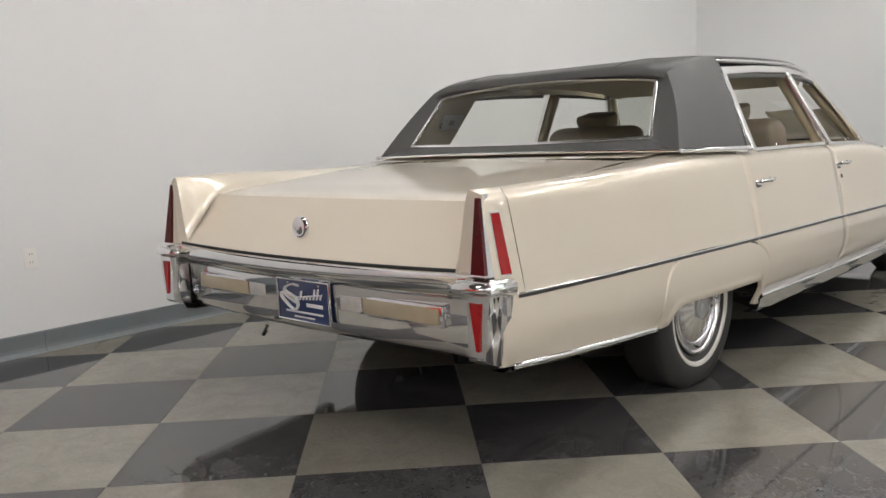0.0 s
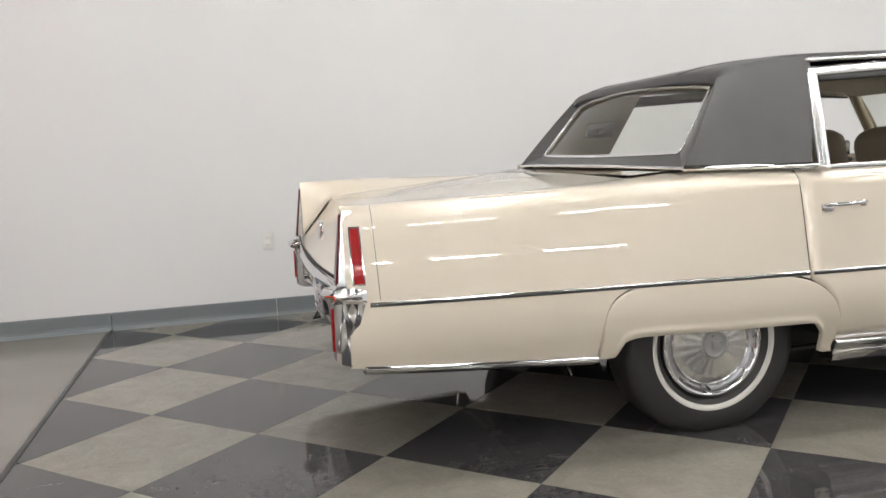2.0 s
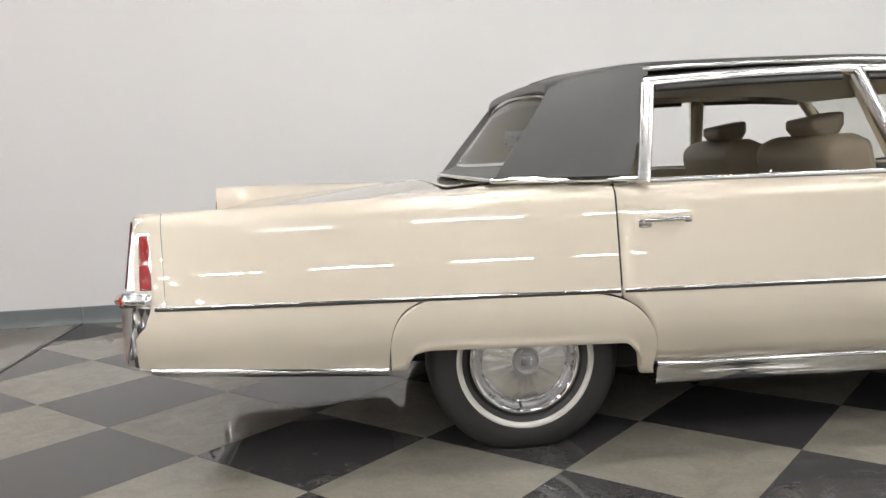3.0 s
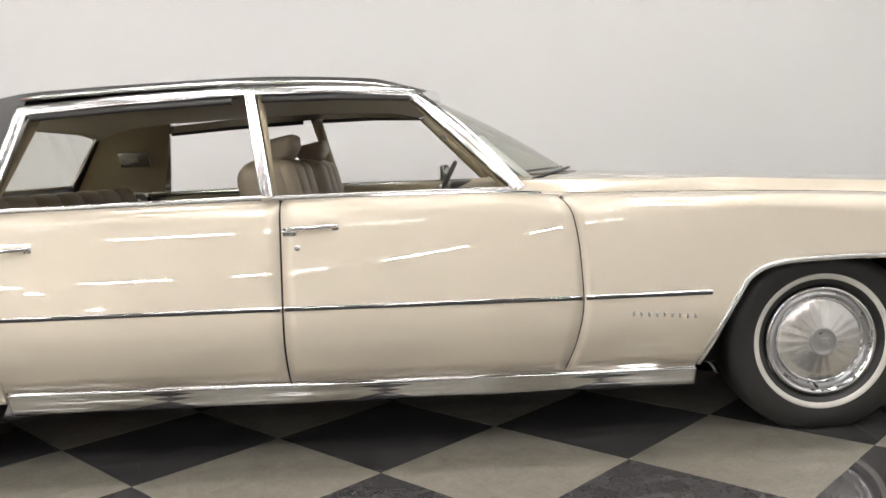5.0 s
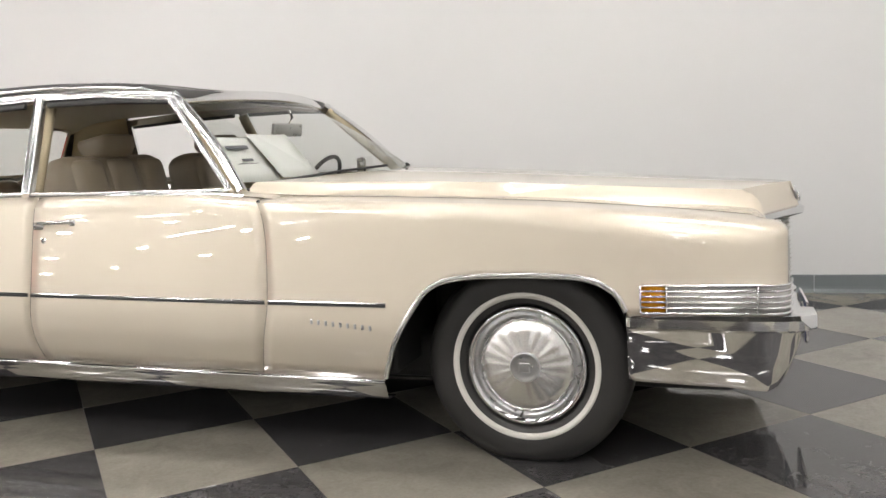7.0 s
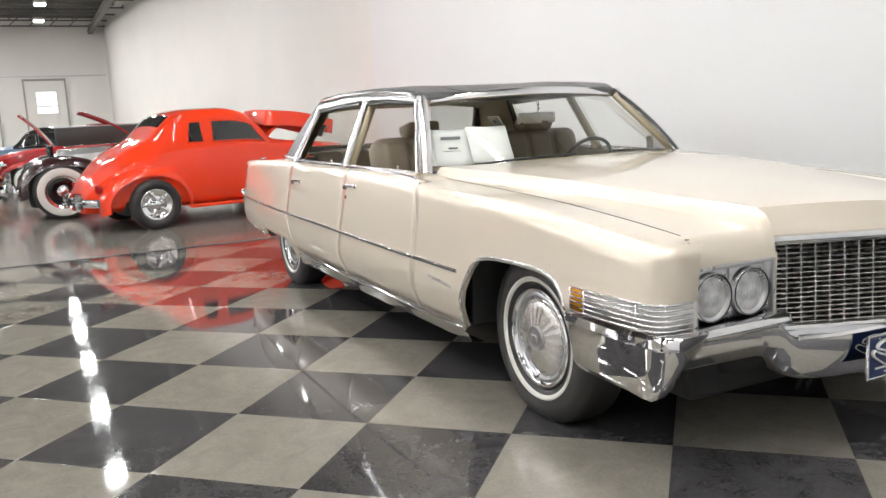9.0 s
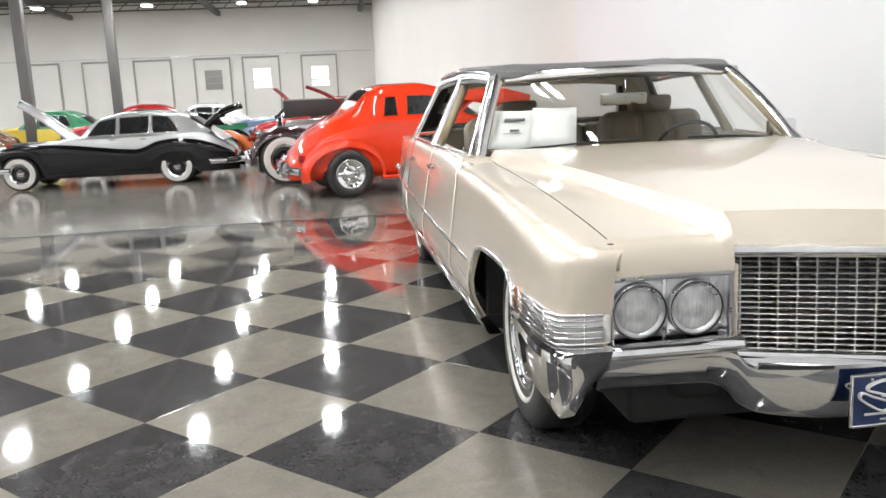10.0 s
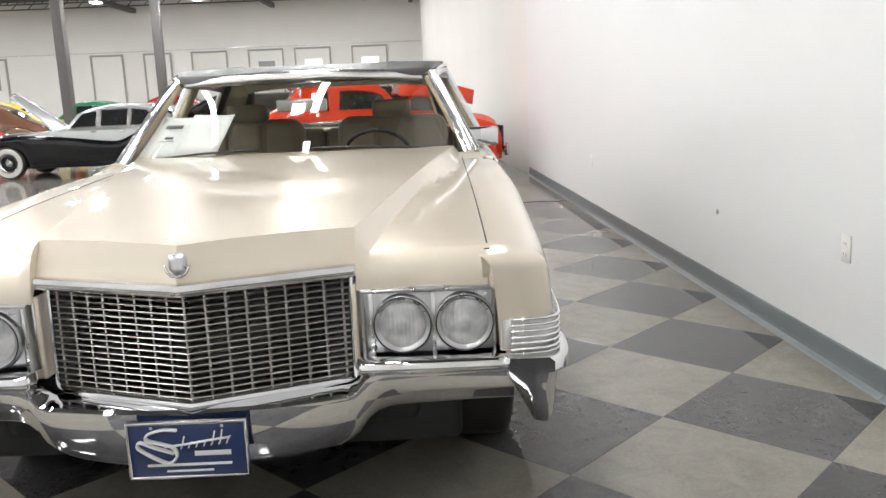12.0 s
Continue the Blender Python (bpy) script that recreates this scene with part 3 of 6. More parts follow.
lid_y = curve((-1.42, 0.788), (-1.36, 0.782), (-1.24, 0.762), (-0.8, 0.752), (-0.3, 0.748), (-0.1, 0.74))
lid_z = curve((-1.42, 0.662), (-1.36, 0.735), (-1.24, 0.868), (-0.8, 0.914), (-0.3, 0.955), (-0.1, 0.972))
GAP = 0.0012
for s in (-1, 1):
    fold = lambda co, s=s: (0, -s, 0)
    # rear quarter: side, fin top and the inner slope down to the boot lid
    rows = side_rows(span(-1.405, 0.268, 40, -0.549), quarter_bottom)
    for r in rows if s > 0 else []:
        for c in r:
            c[2] += 0.039 * max(0, (c[2] - 0.62) / 0.3) * min(1, max(0, -(c[0] + 0.3) / 0.9))
    for r in rows:
        x = r[0][0]
        ys, zs = r[-1][1], r[-1][2]
        yl, zl = (lid_y(x) + GAP, lid_z(x)) if x < -0.12 else (0.82, 0.972)
        for k in range(1, 8):
            t = k / 7
            e = t * t * (3 - 2 * t) if x < -1.1 else t
            r.append([x, ys + (yl - ys) * t, zs + 0.006 * math.sin(math.pi * t) + (zl - zs) * e])
    part("tail_panel", sheet(mirrored([[(-1.4055, p[1], p[2] - 0.001), (-1.4055, 0.90, min(p[2], 0.90))] for p in rows[0][-8:]] + [[(-1.4055, 0.78, 0.63), (-1.4055, 0.90, 0.63)]], s), thick=0.004, inward=lambda co: (1, 0, 0)), "cream", sedan, smooth=False)
    sharp(part("quarter_panel", sheet(mirrored(rows, s), thick=0.003, inward=fold), "cream", sedan), 40)
    # fender skirt
    lip = lambda x, z, z0: 0.014 * max(0, 1 - (z - z0) / 0.03) ** 2 + 0.004
    rows = side_rows(span(-0.545, 0.397, 40, -0.50, 0.34, 0.38), skirt_foot, 12, lambda x: max(skirt_top(x) - 0.004, skirt_foot(x) + 0.004), lip)
    part("fender_skirt", sheet(mirrored(rows, s), thick=0.025, inward=fold), "cream", sedan)
    # doors
    for nm, xa, xb, dense in (("rear_door", 0.276, 1.424, (0.402,)), ("front_door", 1.432, 2.458, ())):
        rows = side_rows(span(xa, xb, 22, *dense), door_bottom)
        for r in rows:
            x, ys, zs = r[0][0], r[-1][1], r[-1][2]
            r.append([r[-1][0], ys - 0.02, zs + 0.004])
            r.append([r[-1][0], ys - 0.05, zs + 0.002])
        d = part(nm, sheet(mirrored(rows, s), thick=0.02, inward=fold), "cream", sedan)
        xh = 0.345 if nm == "rear_door" else 1.437
        zh = 0.818 if nm == "rear_door" else 0.845
        yh = side_y(xh + 0.09, zh)
        b = part("handle", block((xh, s * yh - 0.012, zh - 0.018), (xh + 0.05, s * yh + 0.016, zh + 0.012), 0.006), "chrome", d, "chrome door handle")
        pts = [(xh + 0.02 + 0.17 * t, s * (yh + 0.012 + 0.014 * math.sin(math.pi * t)), zh + 0.008 + 0.004 * t) for t in [i / 8 for i in range(9)]]
        part("grip", tube(pts, 0.008, 8), "chrome", b)
        part("end_cap", block((xh + 0.172, s * yh - 0.004, zh - 0.006), (xh + 0.20, s * yh + 0.016, zh + 0.02), 0.005), "chrome", b)
        if nm == "front_door":
            lock = part("lock", lathe([(0.0, 0.006), (0.008, 0.006), (0.011, 0.003), (0.012, -0.004)], 16), "chrome", d)
            lock.location, lock.rotation_euler = (1.487, s * side_y(1.487, 0.785), 0.785), (0, 0, radians(180) if s < 0 else 0)
        sill = [(x, s * (side_y(x, z_sh(x)) - 0.006), z_sh(x) + 0.003) for x in [xa + (xb - 0.10 * (nm == "front_door") - xa) * i / 10 for i in range(11)]]
        part("sill_trim", ribbon(sill, 0.016, 0.006, (0, s * 0.6, 0.8)), "bright", d, "bright sill strip")
    # front fender with its wheel arch and rounded nose
    rows = side_rows(span(2.463, 4.10, 44, 2.90, 3.70), fender_bottom)
    zs0 = z_sh(4.10)
    for x, w, dz in ((4.140, 0.980, 0.001), (4.168, 0.966, 0.003), (4.184, 0.942, 0.006), (4.190, 0.900, 0.008), (4.188, 0.846, 0.009)):
        row = []
        for k in range(17):
            t = k / 16
            z = 0.540 + (zs0 - dz - 0.540) * (1 - (1 - t) ** 1.35)
            row.append([x - 0.02 * max(0, t - 0.85) / 0.15, w + 0.008 + off(z) * 0.55 - 0.06 * max(0, (t - 0.75) / 0.25) ** 2 * (w - 0.75) / 0.2, z])
        rows.append(row)
    for r in rows:
        x, ys, zs = r[-1]
        xi = min(x, 4.150)
        drop = 0.080 * min(1, max(0, (xi - 4.098) / 0.052)) ** 2.5
        for k in range(1, 7):
            t = k / 6
            r.append([x + (xi - x) * t, ys + (Y_SEAM + 0.006 - ys) * t, zs + 0.008 * math.sin(math.pi * t / 2) - drop * t ** 3])
    ff = part("front_fender", sheet(mirrored(rows, s), thick=0.02, inward=fold), "cream", sedan)
    nose = [p for p in rows[-1][:17]]
    fill = [[p, [0.5 * (p[0] + 4.178), 0.5 * (p[1] + Y_SEAM), min(p[2], 0.796)], [4.176 - 0.02 * max(0, (p[2] - 0.70) / 0.06) ** 2, Y_SEAM + 0.003 if p[2] > 0.715 else 0.826, min(p[2], 0.742)]] for p in nose]
    fill = [r + [[4.115, r[2][1] - 0.002, r[2][2]]] for r in fill]
    part("nose_filler", sheet(mirrored(fill, s)), "cream", ff)
    side = [[(x, y, z) for y, z in ((Y_SEAM - 0.004, hood_z(x, Y_SEAM - 0.004) - 0.002), (0.85, z_sh(x) + 0.008), (side_y(x, z_sh(x)) - 0.045, z_sh(x) + 0.002))] for x in (2.26, 2.33, 2.40, 2.464)]
    part("cowl_side", sheet(mirrored(side, s)), "cream", ff)
    lipts = [(x, s * (side_y(x, max(0.540 if x > 3.5 else 0.29, arch(x))) + 0.002), max(0.540 if x > 3.5 else 0.285, arch(x))) for x in span(2.896, 3.722, 40, 3.70)]
    part("arch_trim", ribbon(lipts, 0.018, 0.007, (0, s, 0)), "bright", ff, "bright wheel-arch moulding")
    # black strip laid on top draws the shade in the bonnet seam
    part("bonnet_gap", ribbon([(x, s * (Y_SEAM + 0.003), z_sh(x) + 0.0085) for x in [2.42 + 1.67 * k / 24 for k in range(25)]], 0.0036, 0.001, (0, 0, 1)), "black", ff)
    # letters on the fender, unreadable small bars
    for i in range(9):
        x = 2.652 + i * 0.0272
        z = 0.497 - i * 0.0024
        y = side_y(x, z)
        part("letter_bar", block((x, s * y - 0.003, z - 0.008), (x + 0.009, s * y + 0.003, z + 0.009), 0.002), "satin", ff)
    # side moulding in lengths, a dark insert between bright edges
    for xa, xb in ((-1.335, 0.264), (0.281, 1.42), (1.436, 2.478), (2.492, 2.935)):
        pts = [(x, s * side_y(x, z_strip(x)), z_strip(x)) for x in [xa + (xb - xa) * i / 14 for i in range(15)]]
        st = part("side_moulding", ribbon(pts, 0.017, 0.006, (0, s, 0)), "chrome", sedan, "chrome side strip with dark insert")
        part("insert", ribbon([(p[0], p[1] + s * 0.004, p[2] - 0.001) for p in pts], 0.0105, 0.0035, (0, s, 0)), "strip", st)
    # chrome rocker and rear lower moulding
    def low_strip(nm, xa, xb, zt, zb, n=16):
        rows = []
        for i in range(n + 1):
            x = xa + (xb - xa) * i / n
            a, b = zt(x), zb(x)
            rows.append([(x, s * (side_y(x, a) - 0.010), a), (x, s * (side_y(x, a) + 0.006), a - 0.004), (x, s * (side_y(x, a) + 0.007), a - 0.018), (x, s * (side_y(x, a) - 0.004), a - 0.026),
                         (x, s * (side_y(x, a) - 0.009), (a + b) / 2), (x, s * (side_y(x, a) - 0.020), b + 0.012), (x, s * (side_y(x, a) - 0.032), b), (x, s * (side_y(x, a) - 0.09), b)])
        part(nm, sheet(rows), "chrome", sedan, "polished bright rocker moulding")
    low_strip("rocker_moulding", 0.412, 2.890, lambda x: 0.316 - 0.013 * (x - 0.4), lambda x: 0.222 - 0.008 * (x - 0.4))
    low_strip("lower_moulding", -1.36, -0.552, lambda x: 0.396 - (x + 1.4) * 0.052, lambda x: 0.358 - (x + 1.4) * 0.052)
    # black strips behind the panel gaps, shade put in as colour
    for xg, z0 in ((0.272, 0.60), (1.428, 0.315), (2.4605, 0.30)):
        zz = [z0 + (z_sh(xg) - 0.004 - z0) * i / 14 for i in range(15)]
        part("gap_seal", ribbon([(xg + seam_shift(xg, z), s * (side_y(xg, z) - 0.010), z) for z in zz], 0.020, 0.004, (0, s, 0)), "black", sedan)
    part("gap_seal", ribbon([(x, s * (side_y(x, skirt_top(x)) - 0.010), skirt_top(x)) for x in span(-0.548, 0.400, 30, -0.54, 0.39)], 0.022, 0.004, (0, s, 0)), "black", sedan)
    # thin dark overlay in place of a cut groove's shade
    part("panel_seam", ribbon([(-1.300 - 0.01 * (i / 10), s * (side_y(-1.30, 0.61 + 0.03 * i) - 0.0005), 0.61 + 0.0305 * i) for i in range(11)], 0.0018, 0.0010, (0, s, 0)), "strip", sedan)
    part("gap_seal", ribbon([(x, s * (Y_SEAM + 0.003), hood_z(x, Y_SEAM) - 0.012) for x in [2.46 + 1.66 * i / 20 for i in range(21)]], 0.022, 0.004, (0, 0, 1)), "black", sedan)
    # small red marker in the fin
    q = [(-1.383, 0.845), (-1.355, 0.845), (-1.348, 0.664), (-1.382, 0.664)]
    rows = [[(x, s * (side_y(x, z) + o), z) for x, z in q] for o in (-0.004, 0.007)]
    mk = part("side_marker", solid(rows), "red_lens", sedan, "tall red side marker lamp", smooth=False)
    q2 = [(-1.387, 0.850), (-1.351, 0.850), (-1.344, 0.659), (-1.386, 0.659)]
    part("bezel", solid([[(x, s * (side_y(x, z) + o), z) for x, z in q2] for o in (-0.004, 0.003)]), "chrome", mk, smooth=False)
    # fin end: chrome frame and tall wedge lens
    def wedge(x0, x1, k, zlo, ztop, grow=0.0):
        rings = []
        for x in (x0, x1):
            xx = lambda z: x + 0.03 * (z - 0.66) / 0.26
            rings.append([(xx(zlo), s * (0.900 - 0.036 * k), zlo), (xx(zlo), s * (0.900 + 0.036 * k), zlo), (xx(ztop), s * (0.884 + 0.009 * k), ztop), (xx(ztop), s * (0.884 - 0.009 * k), ztop)])
        return solid(rings)
    tl = part("tail_light", wedge(-1.400, -1.432, 1.0, 0.660, 0.902 + 0.029 * (s > 0)), "bright", sedan, "chrome-framed tail fin light", smooth=False)
    part("lens", wedge(-1.425, -1.440, 0.76, 0.666, 0.891 + 0.029 * (s > 0)), "dark_red_lens", tl, "dark red wedge lens", smooth=False)

# boot lid: deck and sloping rear face
z_deck = curve((-1.24, 0.876), (-0.8, 0.922), (-0.3, 0.966), (0.0, 0.988))
rows = []
xs = [-0.32 - 0.9 * i / 16 for i in range(17)]
for x in xs:
    yl = lid_y(x) + 0.016
    rows.append([(x - 0.02 * (1 - (i / 9) ** 2) * (x < -1.1), yl * i / 9, z_deck(x) + (lid_z(x) - z_deck(x)) * abs(i / 9) ** 2) for i in range(-9, 10)])
for t in (0.04, 0.10, 0.2, 0.4, 0.6, 0.8, 1.0, 1.07):
    x, z = -1.245 - 0.17 * t, 0.873 - 0.212 * t ** 1.08
    rows.append([(x - 0.025 * (1 - (i / 9) ** 2) + 0.01 * math.sin(math.pi * t), (0.776 + 0.028 * t) * i / 9, z) for i in range(-9, 10)])
boot = sharp(part("boot_lid", sheet(rows, thick=0.015, inward=lambda co: (0, 0, -1)), "cream", sedan), 25)
# black strip stands in for the shaded gap below the lid
part("lid_gap", ribbon([(-1.424 - 0.026 * (1 - (i / 10) ** 2), 0.80 * i / 10, 0.660 + 0.010 * (i / 10) ** 2) for i in range(-10, 11)], 0.012, 0.004, (-1, 0, 0.3)), "black", sedan)
em = part("crest", lathe([(0.0, 0.010), (0.018, 0.009), (0.026, 0.003), (0.034, 0.007), (0.040, 0.002), (0.042, -0.01)], 28), "chrome", boot, "round chrome crest")
em.matrix_basis = pose(-1.392, 0, 0.765, 0, -35, 90)
deck = sheet([[(x, y, z_deck(x) - 0.001) for y in (-0.80, -0.6, -0.3, 0, 0.3, 0.6, 0.80)] for x in (-0.313, -0.2, -0.08, 0.05)])
part("rear_deck", deck, "cream", sedan)

# bonnet: raised centre between two creases, prow in the middle
def cowl(y):
    return 2.63 - 0.33 * (abs(y) / 0.775) ** 2


def back(x):
    """1 at the windscreen, falling to 0 where the bonnet creases are sharp."""
    t = min(1, max(0, (x - 2.45) / 0.9))
    return 1 - t * t * (3 - 2 * t)


strips = [("in", f) for f in (-0.985, -0.93, -0.8, -0.6, -0.4, -0.2, 0.0, 0.2, 0.4, 0.6, 0.8, 0.93, 0.985)]
outer = [0.0, 0.02, 0.10, 0.13, 0.3, 0.5, 0.75, 1.0]
strips = [("out", -g) for g in outer[::-1]] + strips + [("out", g) for g in outer]
cols = []
for kind, f in strips:
    sgn = 1 if f >= 0 else -1
    if kind == "out" and f == 0:
        sgn = -1 if len(cols) < 9 else 1

    def y_of(x):
        c = y_cr(x)
        return f * c if kind == "in" else sgn * (c + (Y_SEAM - c) * abs(f))

    def z_of(x):
        if kind == "in":
            return z_mid(x) - (0.016 + 0.010 * back(x)) * f * f
        zo = z_sh(min(x, 4.1)) + 0.008
        t = min(abs(f) / (0.12 + 0.78 * back(x)), 1)
        t = t + (t * t * (3 - 2 * t) - t) * back(x)
        return (z_mid(x) - 0.016 - 0.010 * back(x)) * (1 - t) + (zo - 0.006 * (1 - abs(f))) * t
    a0 = abs(y_of(4.09))
    inner = kind == "in" or f == 0
    xf = 4.258 - 0.445 * a0 if inner else 4.084 + 0.014 * min(1, (a0 - 0.4) / 0.08)
    xb, zb = (4.288 - 0.385 * a0, 0.786) if inner else (4.152, 0.729)
    x0 = 2.5
    for _ in range(8):
        x0 = cowl(y_of(x0))
    col = [(x0 + (xf - x0) * i / 24, y_of(x0 + (xf - x0) * i / 24), z_of(x0 + (xf - x0) * i / 24)) for i in range(25)]
    xe, ye, ze = col[-1]
    for t in (0.05, 0.14, 0.3, 0.5, 0.75, 1.0):
        e = 0.0 if inner else 0.22 * math.sin(math.pi * t)
        col.append((xe + (xb - xe) * min(1, t + e), ye, ze + (zb - ze) * (t if inner else t ** 1.5)))
    cols.append(col)
hood = sharp(part("bonnet", sheet(cols, thick=0.015, inward=lambda co: (0, 0, -1)), "cream", sedan), 28)
cr = part("crest", sheet([[(0, y, z) for y, z in ((-w, zz), (-w * 0.5, zz + 0.002), (0, zz + 0.004), (w * 0.5, zz + 0.002), (w, zz))] for w, zz in ((0.012, -0.045), (0.036, -0.02), (0.038, 0.01), (0.036, 0.035))], thick=0.012, inward=lambda co: (-1, 0, 0)), "satin", hood, "chrome crest badge")
cr.matrix_basis = pose(4.279, 0.004, 0.836, 0, -12, 0) @ Matrix.Diagonal((0.8, 0.6, 0.66, 1))
part("wreath", tube([(0.004, 0.052 * math.sin(a), -0.052 * math.cos(a)) for a in [-1.5 + 3.0 * i / 14 for i in range(15)]], 0.006, 6), "chrome", cr)

M["grille_back"] = noisy("dark_grille_backing", (0.06, 0.058, 0.055), 0.5, vary=0.2, scale=20)
# grille: V-shaped egg-crate
def gx(y, z=0.62):
    """The grille's face: a V in plan, set back under the prow."""
    return 4.262 - 0.03 * (z - 0.45) - 0.385 * abs(y)


G_Z = (0.462, 0.752)
grille = part("grille", sheet([[(gx(y, z) - 0.045, y, z) for y in (-0.418, -0.2, 0, 0.2, 0.418)] for z in (0.45, 0.765)]), "grille_back", sedan, "silver egg-crate grille on black backing")
for i in range(-8, 9):
    y = i * 0.0495
    foot, head = [(gx(y, z), z) for z in G_Z]
    bar = [[(x + a, y + b, z) for a, b in ((-0.034, -0.0038), (-0.004, -0.0038), (-0.002, -0.0025), (-0.002, 0.0025), (-0.004, 0.0038), (-0.034, 0.0038))] for x, z in (foot, head)]
    part("vertical_bar", solid(bar), "grille_metal", grille, smooth=False)
for s in (-1, 1):
    for k in range(17):
        z = 0.467 + k * 0.0176
        part("horizontal_bar", solid([[(gx(y, z) + a, s * abs(y), z + b) for a, b in ((-0.034, -0.0021), (0.003, -0.0021), (0.0045, 0), (0.003, 0.0021), (-0.034, 0.0021))] for y in (0.0, 0.412)]), "grille_metal", grille, smooth=False)


def gframe(nm, pts, w, h):
    part(nm, ribbon(pts, w, h, (1, 0, 0)), "chrome", grille, "chrome grille surround")


ends = (-0.432, -0.2, -0.01, 0, 0.01, 0.2, 0.432)
gframe("top_frame", [(gx(y, 0.768) + 0.026, y, 0.768) for y in ends], 0.036, 0.03)
gframe("bottom_frame", [(gx(y, 0.447) - 0.004, y, 0.447) for y in ends], 0.030, 0.024)
for s in (-1, 1):
    gframe("side_frame", [(gx(0.423, z) - 0.004, s * 0.424, z) for z in (0.447, 0.6, 0.768)], 0.020, 0.014)

# twin headlights each side
for s in (-1, 1):
    hb = part("headlight_bezel", block((4.07, min(s * 0.440, s * 0.828), 0.508), (4.138, max(s * 0.440, s * 0.828), 0.724), 0.010), "bright", sedan, "chrome twin headlight bezel")
    part("rim", ribbon([(4.136, s * y, z) for y, z in ((0.456, 0.526), (0.456, 0.712), (0.63, 0.714), (0.812, 0.712), (0.812, 0.526), (0.63, 0.524), (0.456, 0.526))], 0.016, 0.03, (1, 0, 0)), "satin", hb)
    for y in (0.562, 0.732):
        part("headlight_pod", block((4.138, s * y - 0.080, 0.534), (4.143, s * y + 0.080, 0.704), 0.004), "satin", hb)
        ring = part("headlight", lathe([(0.060, 0.006), (0.071, 0.020), (0.080, 0.024), (0.084, 0.012), (0.084, -0.01)], 40), "satin", hb, "round sealed-beam headlight")
        ring.matrix_basis = pose(4.143, s * y, 0.617, 0, 0, -90)
        part("reflector", lathe([(0.0, -0.045), (0.02, -0.042), (0.045, -0.028), (0.063, -0.006), (0.070, 0.012)], 40), "reflector", ring)
        part("bulb_shield", lathe([(0.0, -0.012), (0.012, -0.014), (0.013, -0.04)], 16), "satin", ring)
        part("lens", lathe([(0.0, 0.030), (0.02, 0.029), (0.045, 0.023), (0.066, 0.012), (0.072, 0.004)], 40), "fluted", ring, "fluted clear lens")
        part("dark_ring", lathe([(0.071, 0.016), (0.076, 0.019), (0.0765, 0.026), (0.080, 0.0255)], 40), "black", ring)
    part("inner_post", block((4.09, min(s * 0.425, s * 0.440), 0.50), (4.150, max(s * 0.425, s * 0.440), 0.735), 0.006), "cream", sedan)
    # wrap-round corner lamp with ribs
    path = [(x, side_y(x, 0.59) + 0.001) for x in (3.766, 3.842, 3.95, 4.05, 4.10)] + [(4.140, 0.985), (4.170, 0.970), (4.188, 0.943), (4.195, 0.900), (4.194, 0.846)]
    def lampwall(pp, z0, z1, o):
        return [[(x + (o if y < 0.9 else 0.3 * o), s * (y + o), z) for z in (z0, z1)] for x, y in pp]
    cl = part("corner_lamp", sheet(lampwall(path[1:], 0.546, 0.629, 0.004), thick=0.02, inward=lambda co, s=s: (0, -s, 0)), "clear_lens", sedan, "ribbed wrap-round corner lamp")
    part("amber_lens", sheet(lampwall(path[:2], 0.546, 0.629, 0.0055), thick=0.02, inward=lambda co, s=s: (0, -s, 0)), "amber", cl, "amber marker lens")
    for k in range(6):
        z = 0.546 + 0.0166 * k
        part("rib", tube([(x + (0.008 if y < 0.9 else 0.002), s * (y + 0.008), z) for x, y in path], 0.0042, 6), "chrome", cl)
    for x, y in (path[0], path[1], path[4]):
        part("rib", tube([(x, s * (y + 0.008), 0.546), (x, s * (y + 0.008), 0.629)], 0.004, 6), "chrome", cl)

# front bumper: bar, drop centre and wrap-round ends
bar_zt = curve((0, 0.440), (0.40, 0.444), (0.43, 0.455), (0.46, 0.490), (0.50, 0.500), (0.92, 0.500))
bar_zb = curve((0, 0.260), (0.16, 0.266), (0.36, 0.284), (0.42, 0.306), (0.47, 0.362), (0.53, 0.386), (0.92, 0.394))
bar_x = curve((0, 4.296), (0.2, 4.282), (0.42, 4.236), (0.5, 4.222), (0.92, 4.214))
rows = []
for i in range(-34, 35):
    y = 0.862 * i / 34
    a = abs(y)
    x, zt, zb = bar_x(a), bar_zt(a), bar_zb(a)
    h = zt - zb
    rows.append([(x - 0.10, y, zt), (x - 0.024, y, zt), (x - 0.014, y, zt - 0.008), (x - 0.014, y, zt - 0.25 * h), (x - 0.022, y, zt - 0.55 * h), (x - 0.040, y, zb + 0.035), (x - 0.048, y, zb + 0.012), (x - 0.062, y, zb), (x - 0.12, y, zb)])
fb = sharp(part("front_bumper", sheet(rows), "chrome", sedan, "heavy chrome front bumper"), 35)
for s in (-1, 1):
    rows = []
    for y, x in ((0.436, 4.216), (0.45, 4.230), (0.6, 4.232), (0.8, 4.230), (0.90, 4.226)):
        rows.append([(x - 0.09, s * y, 0.534), (x - 0.012, s * y, 0.536), (x, s * y, 0.530), (x + 0.006, s * y, 0.516), (x + 0.004, s * y, 0.502), (x - 0.010, s * y, 0.494), (x - 0.09, s * y, 0.490)])
    part("upper_bar", solid(rows), "chrome", fb, "bright upper bumper bar")
